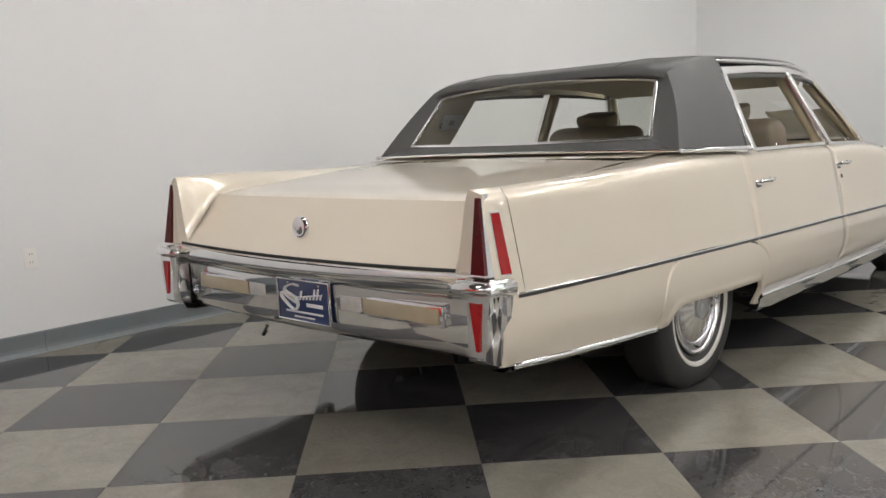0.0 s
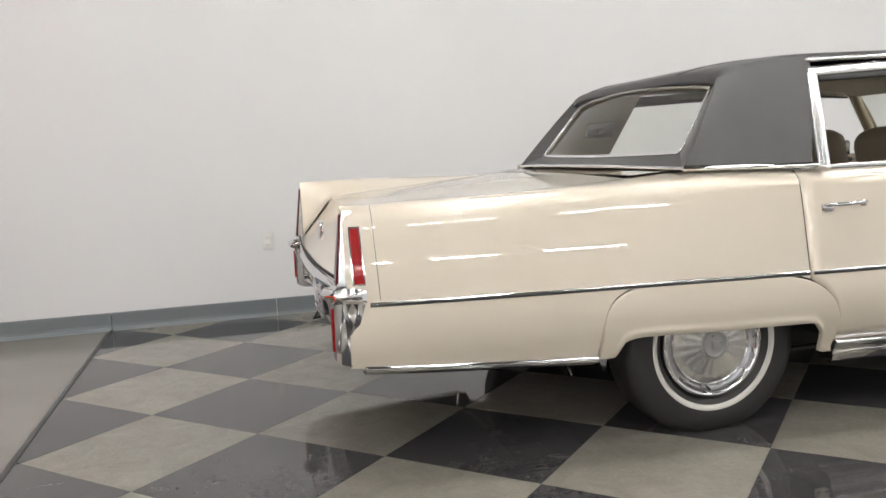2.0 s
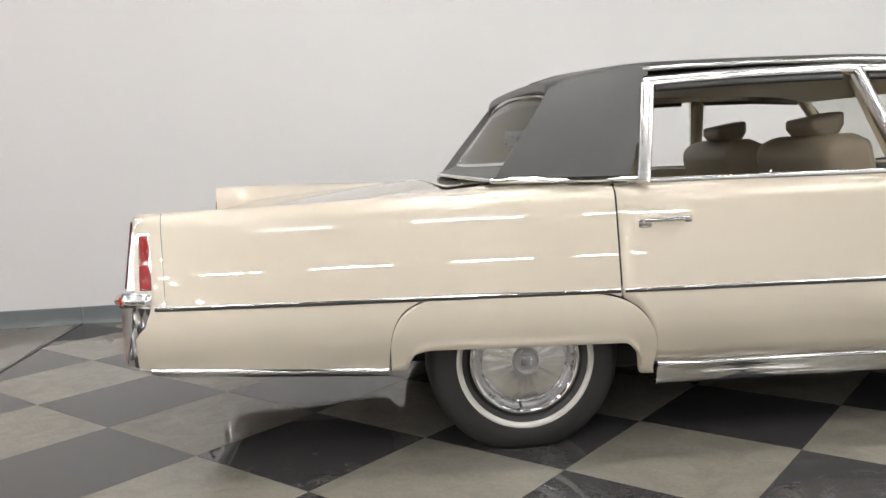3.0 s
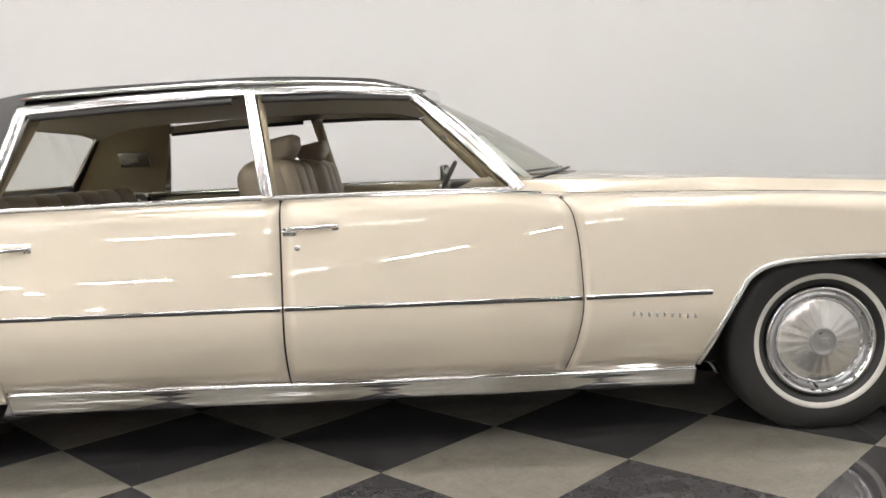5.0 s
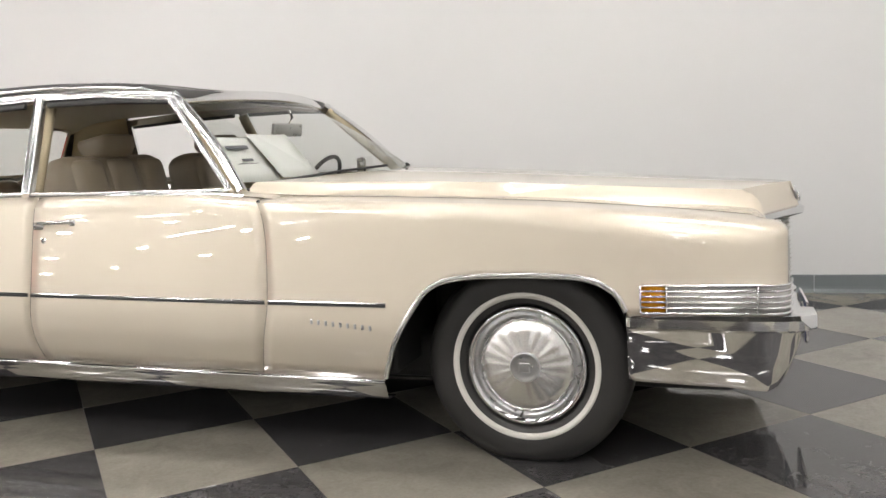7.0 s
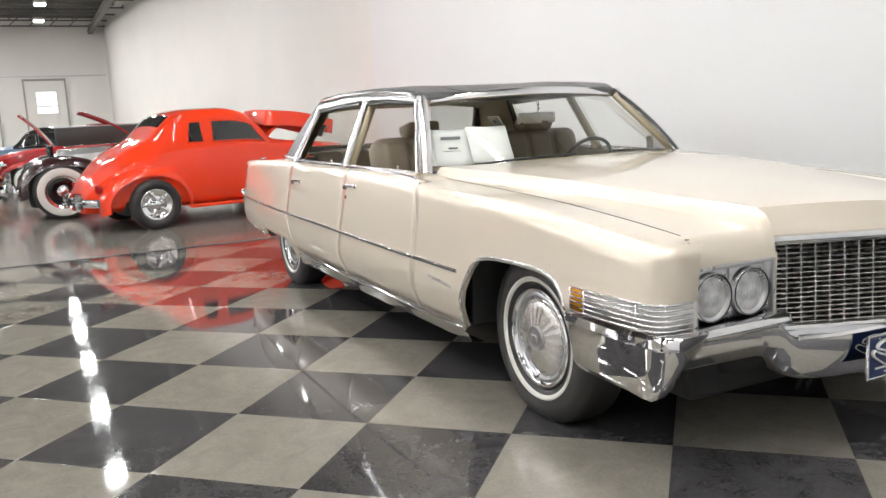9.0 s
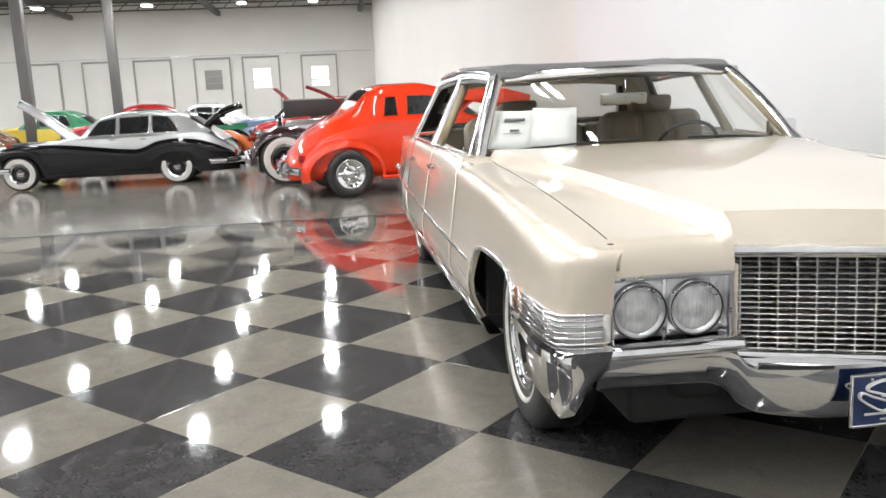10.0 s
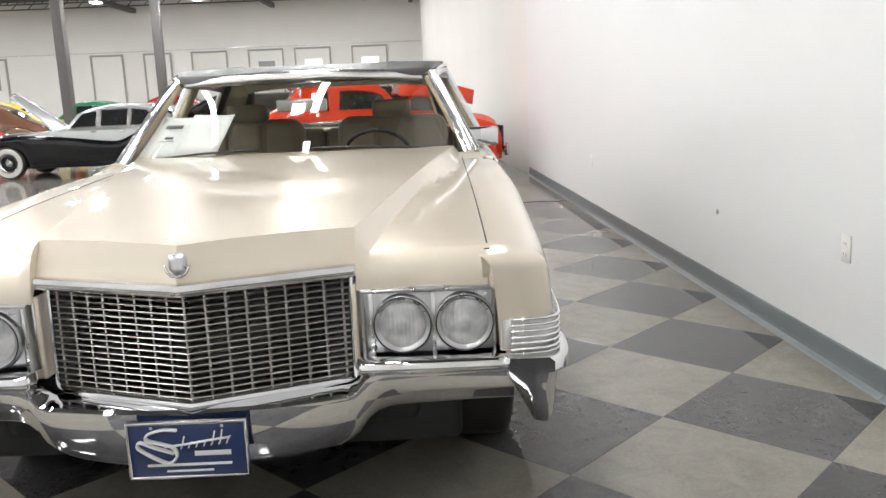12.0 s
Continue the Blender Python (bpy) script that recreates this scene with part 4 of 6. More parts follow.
for s in (-1, 1):
    rows = []
    for x, yo, zb, yi, yb, dx in ((3.722, 0.992, 0.322, 0.93, 0.93, 0), (3.74, 0.998, 0.318, 0.90, 0.90, 0), (3.9, 1.004, 0.314, 0.88, 0.90, 0), (4.02, 1.002, 0.312, 0.86, 0.91, 0.004), (4.09, 0.998, 0.304, 0.85, 0.92, 0.008), (4.13, 0.994, 0.303, 0.845, 0.93, 0.014), (4.155, 0.988, 0.318, 0.84, 0.925, 0.022), (4.185, 0.978, 0.362, 0.84, 0.915, 0.030), (4.207, 0.962, 0.415, 0.84, 0.90, 0.036), (4.222, 0.940, 0.455, 0.845, 0.89, 0.040)):
        zt, t = 0.540, 0.024 if x > 4.0 else 0.016
        rows.append([(x + dx, s * yi, zt), (x + dx, s * (yo + t - 0.014), zt), (x + dx, s * (yo + t), zt - 0.012), (x + dx, s * (yo + t), zt - 0.040), (x + 0.3 * dx, s * (yo + 0.003), zt - 0.052), (x, s * (yo - 0.006), 0.5 * (zt + zb)), (x, s * (yo - 0.020), zb + 0.022), (x, s * (yo - 0.034), zb), (x, s * yb, zb + 0.002), (x, s * yi, zt - 0.062)])
    sharp(part("bumper_end", solid(rows), "chrome", fb), 40)


def flowing(pts, n=5):
    """A smooth run through the given points of a pen stroke."""
    q = [Vector(p) for p in pts]
    q = [2 * q[0] - q[1]] + q + [2 * q[-1] - q[-2]]
    run = []
    for a, b, c, d in zip(q, q[1:], q[2:], q[3:]):
        for k in range(n):
            t = k / n
            run.append(0.5 * (2 * b + (c - a) * t + (2 * a - 5 * b + 4 * c - d) * t * t + (3 * b - a - 3 * c + d) * t ** 3))
    return run + [q[-2]]


def number_plate(m, w, hgt, sign):
    """A blue promotional plate with a script mark drawn as bars."""
    p = thing("licence_plate", m, "navy promotional licence plate with white script marks in chrome frame", "licence plate", "licence plates")
    part("plate", block((-w / 2, -0.002, -hgt / 2), (w / 2, 0.002, hgt / 2), 0.0015), "plate_blue", p)
    part("plate_frame", ribbon([(a * w / 2, -0.002, b * hgt / 2) for a, b in ((-1, -1), (-1, 1), (0, 1), (1, 1), (1, -1), (0, -1), (-1, -1))], 0.010, 0.008, (0, -1, 0)), "chrome", p)
    stroke = lambda pts, r: part("script_stroke", tube([(x * w, -0.004, z * hgt) for x, z in flowing(pts)], r, 6, 0.3, (0, 1, 0)), "plate_white", p)
    stroke([(-0.08, 0.36), (-0.2, 0.38), (-0.33, 0.30), (-0.34, 0.2), (-0.22, 0.12), (-0.12, 0.04), (-0.1, -0.12), (-0.17, -0.24), (-0.3, -0.12), (-0.42, 0.06), (-0.4, 0.16), (-0.28, 0.06), (-0.12, -0.06)], 0.012)
    stroke([(-0.2, 0.06), (0.0, 0.10), (0.2, 0.16), (0.36, 0.2)], 0.008)
    for i in range(7):
        x = -0.06 + 0.065 * i
        stroke([(x, 0.02 + 0.012 * i), (x + 0.015, 0.10 + 0.012 * i), (x + 0.035, 0.10 + 0.02 * i + (0.14 if i in (0, 4, 5) else 0))], 0.007)
    part("text_bar", block((0.05 * w, -0.0045, -0.13 * hgt), (0.36 * w, -0.002, -0.04 * hgt), 0.001), "plate_white", p)
    part("text_bar", block((-0.36 * w, -0.0045, -0.31 * hgt), (0.36 * w, -0.002, -0.26 * hgt), 0.001), "plate_white", p)
    part("text_bar", block((-0.2 * w, -0.0045, -0.42 * hgt), (0.2 * w, -0.002, -0.38 * hgt), 0.001), "plate_white", p)
    for x in (-0.3, 0.3):
        part("bolt", block((x * w - 0.004, -0.006, 0.38 * hgt), (x * w + 0.004, -0.002, 0.38 * hgt + 0.008), 0.002), "satin", p)


number_plate(pose(4.302, 0.004, 0.346, 0, 0, 90), 0.308, 0.150, 1)

# rear bumper: ledge, face with inset lamps, tall ends
rx = curve((0, -1.452), (0.3, -1.446), (0.7, -1.42), (0.95, -1.40))
rows = []
for i in range(-20, 21):
    y = 0.86 * i / 20
    x = rx(abs(y))
    lift = 0.014 * (abs(y) / 0.86) ** 2
    rows.append([(x + 0.10, y, 0.652 + lift), (x + 0.012, y, 0.655 + lift), (x - 0.012, y, 0.645 + lift), (x - 0.017, y, 0.622 + lift), (x - 0.010, y, 0.600 + lift), (x + 0.010, y, 0.584), (x + 0.040, y, 0.568), (x + 0.044, y, 0.44), (x + 0.055, y, 0.40), (x + 0.085, y, 0.375), (x + 0.14, y, 0.37)])
rb = sharp(part("rear_bumper", sheet(rows), "chrome", sedan, "heavy chrome rear bumper with inset lamps"), 35)
for s in (-1, 1):
    rows = []
    for x, yo, zt, zb, yi in ((-1.345, 0.972, 0.645, 0.385, 0.90), (-1.37, 0.982, 0.652, 0.388, 0.86), (-1.41, 0.980, 0.656, 0.392, 0.855), (-1.438, 0.974, 0.655, 0.40, 0.855), (-1.452, 0.960, 0.650, 0.412, 0.865)):
        rows.append([(x, s * yi, zt), (x, s * (yo - 0.01), zt), (x, s * yo, zt - 0.012), (x, s * yo, zt - 0.04), (x, s * (yo - 0.012), zt - 0.05 if zt - 0.06 > zb else zb + 0.006), (x, s * (yo - 0.016), (zt + zb) / 2 - 0.02 if zt - zb > 0.1 else zb + 0.004), (x, s * (yo - 0.03), zb + 0.002), (x, s * (yo - 0.05), zb), (x, s * yi, zb)])
    be = sharp(part("bumper_end", solid(rows), "chrome", rb), 40)
    q = [(0.878, 0.586), (0.922, 0.586), (0.912, 0.440), (0.900, 0.440)]
    part("red_lens", solid([[(x, s * y, z) for y, z in q] for x in (-1.45, -1.458)]), "red_lens", be, "red wedge lens in the bumper", smooth=False)
    part("end_nose", tube([(-1.440, s * 0.80, 0.622), (-1.462, s * 0.84, 0.626), (-1.468, s * 0.88, 0.628), (-1.458, s * 0.93, 0.628), (-1.42, s * 0.962, 0.628), (-1.36, s * 0.972, 0.628)], 0.019, 12), "chrome", be)
    fr = part("inset_lamp", block((rx(0.48) + 0.034, min(s * 0.212, s * 0.715), 0.472), (rx(0.48) + 0.07, max(s * 0.212, s * 0.715), 0.548), 0.008), "chrome", rb, "framed beige lamp panel")
    part("panel", block((rx(0.48) + 0.029, min(s * 0.345, s * 0.703), 0.484), (rx(0.48) + 0.0335, max(s * 0.345, s * 0.703), 0.536), 0.003), "beige_lens", fr)
    part("reverse_lens", block((rx(0.48) + 0.029, min(s * 0.226, s * 0.335), 0.484), (rx(0.48) + 0.0335, max(s * 0.226, s * 0.335), 0.536), 0.003), "clear_lens", fr)
number_plate(pose(-1.415, -0.018, 0.496, 0, 0, -90), 0.305, 0.155, -1)
part("tow_eye", tube([(-1.40, 0.24, 0.37), (-1.42, 0.24, 0.335), (-1.38, 0.28, 0.335)], 0.008, 6), "black", sedan)

# chassis, wheel wells and floor pan in black
part("underbody", block((-0.35, -0.72, 0.22), (4.05, 0.72, 0.40), 0.03), "black", sedan)
part("body_core", block((-1.36, -0.88, 0.40), (-0.5, 0.88, 0.64), 0.04), "black", sedan)
part("body_core", block((0.42, -0.93, 0.30), (2.90, 0.93, 0.50), 0.04), "black", sedan)
part("body_core", block((2.95, -0.60, 0.30), (4.10, 0.60, 0.74), 0.04), "black", sedan)
part("wheel_well", block((2.93, -0.93, 0.685), (3.76, 0.93, 0.75), 0.02), "black", sedan)
part("wheel_well", block((2.90, -0.95, 0.30), (2.935, 0.95, 0.75), 0.01), "black", sedan)
part("wheel_well", block((3.735, -0.93, 0.36), (3.77, 0.93, 0.75), 0.01), "black", sedan)
part("wheel_well", block((-0.60, -0.95, 0.60), (0.44, 0.95, 0.66), 0.02), "black", sedan)
part("exhaust", tube([(-0.95, -0.42, 0.275), (-0.6, -0.42, 0.26), (0.6, -0.38, 0.22)], 0.03, 10), "black", sedan)


def wheel_parts(w, r_t=TYRE_R, white=(0.231, 0.253), cap=True, width=0.21, s=1):
    """Tyre, whitewall and a finned hub cap; the outside faces +y."""
    hw = width / 2
    prof = [(0.195, hw * 0.2), (0.200, hw * 0.72), (0.212, hw * 0.92), (0.25, hw * 1.03), (0.285, hw * 1.05), (0.315, hw * 0.98), (0.334, hw * 0.85), (0.342, hw * 0.68), (0.345, hw * 0.4), (0.345, 0), (0.345, -hw * 0.4), (0.342, -hw * 0.68), (0.315, -hw * 0.98), (0.25, -hw), (0.20, -hw * 0.7)]
    k = r_t / 0.345
    prof = [(r * k, h) for r, h in prof]
    bm = lathe(prof, 72)
    for v in bm.verts:
        v.co.z = max(v.co.z, -HUB_Z + 0.001)
    part("tyre", bm, "rubber", w, "black tyre with white band")
    if white:
        rows = [(r, hw * h) for r, h in ((white[0], 0.93), (white[0] + 0.002, 0.975), ((white[0] + white[1]) / 2, 1.035), (white[1] - 0.002, 1.05), (white[1], 1.02))]
        part("white_band", lathe(rows, 72), "white_rubber", w)
    if cap:
        h0 = hw * 0.82
        c = part("hub_cap", lathe([(0.196, h0 - 0.03), (0.205, h0 + 0.004), (0.200, h0 + 0.014), (0.190, h0 + 0.012), (0.184, h0 + 0.002), (0.180, h0 - 0.004)], 72), "chrome", w, "chrome hub cap with brushed fins")
        part("knurled_ring", lathe([(0.184, h0 - 0.006), (0.180, h0 + 0.001), (0.170, h0 + 0.003), (0.165, h0 - 0.003), (0.160, h0 - 0.012)], 180, lambda k, j: (0.003 if j % 2 else -0.003)), "satin", c)
        rows = []
        for r, h, k in ((0.162, -0.014, 0), (0.155, -0.005, 0.2), (0.146, 0.000, 1), (0.118, 0.006, 1), (0.088, 0.012, 1), (0.066, 0.017, 1), (0.050, 0.020, 0)):
            rows.append([(r * math.cos(2 * math.pi * j / 192), h0 + h + 0.0008 * k * (r / 0.15) * math.cos(20 * 2 * math.pi * j / 192), r * math.sin(2 * math.pi * j / 192)) for j in range(192)])
        part("brushed_disc", sheet(rows, close_u=True), "brushed", c)
        part("scallop_ring", lathe([(0.163, h0 - 0.012), (0.160, h0 - 0.001), (0.154, h0 - 0.002), (0.152, h0 - 0.007)], 120, lambda k, j: (0.0018 if j % 4 < 2 else -0.0012)), "chrome", c)
        m0 = part("medallion", lathe([(0.052, h0 + 0.014), (0.051, h0 + 0.027), (0.047, h0 + 0.030), (0.043, h0 + 0.027), (0.026, h0 + 0.030), (0.0, h0 + 0.031)], 48), "satin", c)
        part("crest_mark", block((-0.018, h0 + 0.028, -0.016), (0.018, h0 + 0.034, 0.016), 0.005), "satin", m0)
        vs = part("valve", tube([(0.02, h0 - 0.01, -0.166), (0.021, h0 + 0.022, -0.170)], 0.005, 8), "rubber", c)


for x, s in ((AX_R, -1), (AX_F, -1), (AX_R, 1), (AX_F, 1)):
    w = new("wheel")
    w.parent = sedan
    w.matrix_basis = pose(x, s * (0.83 if x < 1 else 0.80), HUB_Z, 0, 0, 180 if s < 0 else 0)
    wheel_parts(w)

# ---- cabin ----
z_edge = curve((0.02, 1.285), (0.14, 1.334), (0.30, 1.374), (0.5, 1.400), (1.27, 1.414), (1.75, 1.392), (1.98, 1.332))
z_top = curve((0.02, 1.316), (0.10, 1.354), (0.25, 1.394), (0.5, 1.418), (1.05, 1.427), (1.55, 1.414), (1.9, 1.359), (2.08, 1.330))
y_edge = curve((0.02, 0.68), (0.2, 0.72), (0.5, 0.750), (1.2, 0.750), (1.75, 0.700), (2.0, 0.622))


def roof_pt(x, u):
    """A point of the roof skin; u runs from -1 to 1 across it."""
    a = abs(u)
    xx = x + 0.098 * (1 - a * a) * min(1, max(0, (x - 1.5) / 0.41)) - 0.045 * (1 - a * a) * min(1, max(0, (0.4 - x) / 0.4))
    k = 1 - a ** 8
    return (xx, y_edge(x) * u, z_edge(x) + (z_top(x) - z_edge(x)) * k)


rows = [[roof_pt(x, i / 12) for i in range(-12, 13)] for x in [0.105 + 1.800 * k / 28 for k in range(29)]]
roof = part("vinyl_roof", sheet(rows, thick=0.03, inward=lambda co: (0, 0, -1)), "vinyl", sedan, "dark grey grained vinyl roof")
part("headliner", sheet([[(p[0], p[1] * 0.96, p[2] - 0.05) for p in r] for r in rows]), "headliner", sedan)
for u in (-0.62, 0.62):
    part("roof_seam", tube([Vector(roof_pt(0.11 + 1.79 * k / 20, u)) + Vector((0, 0, 0.001)) for k in range(21)], 0.003, 6), "vinyl", roof)

gl_b, gl_t = (-0.065, 0.715, 1.035), (0.125, 0.645, 1.292)
flip = lambda p: (p[0], -p[1], p[2])
bow_b, bow_t = (-0.06, 0, -0.008), (-0.035, 0, 0.035)
part("backlight", sheet(patch(flip(gl_b), gl_b, flip(gl_t), gl_t, 14, 8, (-0.01, 0, 0.01), bow_b, bow_t)), "glass", sedan, "raked rear window glass")


def edge_pts(a, b, bow, n=14):
    return [lerp(a, b, i / n) + Vector(bow) * (4 * i / n * (1 - i / n)) for i in range(n + 1)]


A, B, C, D = (-0.15, 0.886, 0.982), (0.335, 0.958, 0.978), (0.468, 0.742, 1.352), (0.105, 0.704, 1.320)
for s in (-1, 1):
    f = (lambda p: (p[0], s * p[1], p[2]))
    rows = []
    for j in range(11):
        v = j / 10
        row = []
        for i in range(11):
            u = i / 10
            lo, xt = lerp(f(A), f(B), u), 0.105 + 0.375 * u
            hi = Vector((xt, s * (y_edge(xt) + 0.001), z_edge(xt) - 0.002))
            row.append(lo.lerp(hi, v) + Vector((0, s * 0.085 * v * (1 - v) * (0.6 + 0.4 * v), 0)))
        rows.append(row)
    sail = part("sail_panel", sheet(rows), "vinyl", sedan, "dark vinyl rear pillar")
    part("sail_return", sheet([[rows[j][0].lerp(lerp(f(gl_b), f(gl_t), j / 10), i / 4) for i in range(5)] for j in range(11)]), "vinyl", sail)
    part("sail_trim", ribbon(edge_pts(f((-0.16, 0.899, 0.982)), f((0.36, 0.966, 0.974)), (0, s * 0.012, 0.0), 8), 0.018, 0.010, (0, s * 0.8, 0.5)), "chrome", sail, "bright base strip")
    inner = [(p[0] + 0.05, p[1] * 0.94, p[2] + 0.0) for p in (A, B, D, C)]
    part("inner_pillar", sheet(patch(*[f(p) for p in inner], 4, 4)), "trim", sail)
    lp = part("courtesy_lamp", block((-0.085, -0.006, -0.045), (0.085, 0.006, 0.045), 0.004), "satin", sail, "small courtesy lamp panel")
    lp.matrix_basis = pose(0.285, s * 0.742, 1.165, 32 * s, 0, 0)
    part("lamp_lens", block((-0.02, -0.010, -0.016), (0.02, 0.010, 0.016), 0.004), "clear_lens", lp)
part("rear_header", sheet([edge_pts(flip(gl_t), gl_t, bow_t), [roof_pt(0.105, i / 7) for i in range(-7, 8)]]), "vinyl", roof)
lowp = edge_pts(flip(A), A, (-0.09, 0, 0.010))
part("rear_base", sheet([edge_pts(flip(gl_b), gl_b, bow_b), lowp]), "vinyl", roof)
part("rear_base_trim", ribbon(lowp, 0.012, 0.006, (-0.5, 0, 1)), "chrome", roof)
ring = edge_pts(flip(gl_b), gl_b, bow_b) + edge_pts(gl_b, gl_t, (0, 0, 0), 8)[1:] + edge_pts(gl_t, flip(gl_t), bow_t)[1:] + edge_pts(flip(gl_t), flip(gl_b), (0, 0, 0), 8)[1:]
part("backlight_trim", ribbon(ring, 0.018, 0.010, (-0.75, 0, 0.65)), "bright", roof, "bright rear window surround")

ws_b, ws_t = (2.268, 0.805, 0.945), (1.905, 0.618, 1.306)
wb, wt = (0.335, 0, 0.036), (0.105, 0, 0.026)
ws = part("windscreen", sheet(patch(flip(ws_b), ws_b, flip(ws_t), ws_t, 18, 10, (0.02, 0, 0.01), wb, wt)), "screen_glass", sedan, "wide curved windscreen glass")
ws.visible_shadow = False
part("header_trim", ribbon(edge_pts((ws_t[0] - 0.010, -ws_t[1], ws_t[2] + 0.018), (ws_t[0] - 0.010, ws_t[1], ws_t[2] + 0.018), wt, 18), 0.046, 0.016, (1.0, 0, 0.3)), "bright", ws, "bright windscreen header")
part("cowl_trim", ribbon(edge_pts(flip(ws_b), ws_b, wb, 18), 0.022, 0.006, (0.5, 0, 0.8)), "strip", ws)
for s in (-1, 1):
    pts = edge_pts((2.290, s * 0.836, 0.938), (1.895, s * 0.656, 1.330), (0.02, s * 0.005, 0.012), 10)
    part("windscreen_pillar", ribbon(pts, 0.042, 0.030, (0.35, s * 0.9, 0.25)), "bright", ws, "bright windscreen pillar")
    part("wiper", tube([(2.36, s * 0.66, 0.975), (2.49, s * 0.40, 0.998), (2.585, s * 0.12, 1.010)], 0.006, 6), "strip", ws)

# side glass with bright frames
def belt(x, z):
    """Side glass plane: leans in towards the roof."""
    y0 = 0.968 - 0.098 * max(0, (x - 1.2) / 1.1) ** 1.6
    return y0 - (z - 0.965) * (0.49 + 0.10 * min(1, max(0, (x - 1.2) / 0.7)))


for s in (-1, 1):
    P = lambda x, z: (x - 0.012, s * belt(x, z), 0.958 + (z - 0.965) * 0.955)
    rear_win = [P(0.405, 0.968), P(0.487, 1.325), P(1.262, 1.352), P(1.385, 0.968)]
    front_win = [P(1.398, 0.966), P(1.345, 1.354), P(1.915, 1.340), P(2.280, 0.952)]
    for q in (rear_win, front_win):
        part("window_seal", ribbon([Vector(q[0]) + Vector((0.01, 0, 0.004)), Vector(q[3]) + Vector((-0.01, 0, 0.004))], 0.02, 0.006, (0, s, 0)), "bright", sedan)
    frames = [("rear_frame", [P(0.385, 0.962), P(0.43, 1.16), P(0.468, 1.335)], 0.052, 0.022),
              ("top_frame", [P(0.455, 1.346), P(0.85, 1.370), P(1.27, 1.382), P(1.6, 1.380), P(1.925, 1.352)], 0.042, 0.022),
              ("middle_frame", [P(1.318, 1.372), P(1.36, 1.16), P(1.40, 0.965)], 0.046, 0.024),
              ("front_frame", [P(1.912, 1.345), P(2.10, 1.15), P(2.285, 0.952)], 0.022, 0.020)]
    for nm, pts, w, h in frames:
        part(nm, ribbon(pts, w, h, (0, s, 0.4)), "bright", sedan, "bright metal window frame")
    part("seal", ribbon([P(0.50, 1.322), P(0.85, 1.340), P(1.25, 1.350)], 0.022, 0.012, (0, s, 0.4)), "strip", sedan)
    part("seal", ribbon([P(1.36, 1.350), P(1.65, 1.349), P(1.91, 1.334)], 0.022, 0.012, (0, s, 0.4)), "strip", sedan)
    part("drip_rail", tube([(x, s * (y_edge(x) + 0.018), z_edge(x) - 0.022) for x in [0.45 + 1.44 * k / 14 for k in range(15)]], 0.009, 8), "bright", sedan, "bright drip rail")
    # inner door pads and pillar lining
    part("door_lining", block((0.40, min(s * 0.84, s * 0.90), 0.60), (2.28, max(s * 0.84, s * 0.90), 0.950), 0.02), "trim", sedan)
    part("pillar_lining", tube([P(1.40, 0.96), P(1.335, 1.345)], 0.028, 8), "trim", sedan).location = (0, -s * 0.035, 0)
    part("pillar_lining", tube([P(2.285, 0.95), P(1.93, 1.335)], 0.026, 8), "trim", sedan).location = (0, -s * 0.035, 0)
    for x in (0.90, 2.0):
        part("lock_knob", tube([(x, s * 0.88, 0.945), (x, s * 0.88, 0.985)], 0.005, 8), "chrome", sedan)


def cushion(lo, hi, tilt, at, name, parent, r=0.05, mat="seat"):
    ob = part(name, block(lo, hi, r, 4), mat, parent)
    ob.matrix_basis = pose(*at, 0, tilt, 0)
    return ob


part("cabin_floor", block((0.1, -0.84, 0.40), (2.5, 0.84, 0.43), 0.01), "trim", sedan)
for s in (-1, 1):
    st = part("front_seat", block((1.30, s * 0.43 - 0.33, 0.43), (1.90, s * 0.43 + 0.33, 0.70), 0.07, 4), "seat", sedan, "beige leather front seat")
    cushion((-0.10, -0.33, 0), (0.10, 0.33, 0.52), -13, (1.41, s * 0.43, 0.60), "seat_back", st, 0.08)
    for k in (-1, 0, 1):
        cushion((0.0, -0.095, 0.04), (0.118, 0.095, 0.49), -13, (1.41, s * 0.43 + k * 0.2, 0.60), "tufted_pad", st, 0.045)
    wing = [(-0.098, 0.045), (-0.100, 0.078), (-0.088, 0.092), (0.0, 0.104), (0.086, 0.116), (0.098, 0.106), (0.097, 0.055), (0.065, 0.012), (0.0, -0.012), (-0.065, 0.012)]
    rest = solid([[(a * k * 0.80, 0.8 * y, 0.05 + (b - 0.05) * k * 0.9) for a, b in wing] for y, k in ((-0.145, 0.6), (-0.138, 0.82), (-0.12, 0.96), (-0.08, 1.0), (0.08, 1.0), (0.12, 0.96), (0.138, 0.82), (0.145, 0.6))])
    part("head_rest", rest, "seat", st, "wing-shaped beige head rest").matrix_basis = pose(1.335, s * 0.43, 1.094, 0, -2, 0)
    cushion((-0.006, -0.02, 0), (0.006, 0.02, 0.06), -13, (1.33, s * 0.43, 1.06), "rest_post", st, 0.004, "chrome")
rs = part("rear_seat", block((0.20, -0.80, 0.43), (0.85, 0.80, 0.70), 0.07, 4), "seat", sedan, "beige leather rear bench")
for k in range(-3, 4):
    cushion((-0.09, -0.112, 0), (0.09, 0.112, 0.445), -20, (0.32, k * 0.222, 0.58), "tufted_pad", rs, 0.06)
part("parcel_shelf", block((-0.13, -0.72, 0.972), (0.24, 0.72, 0.99), 0.008), "trim", sedan)
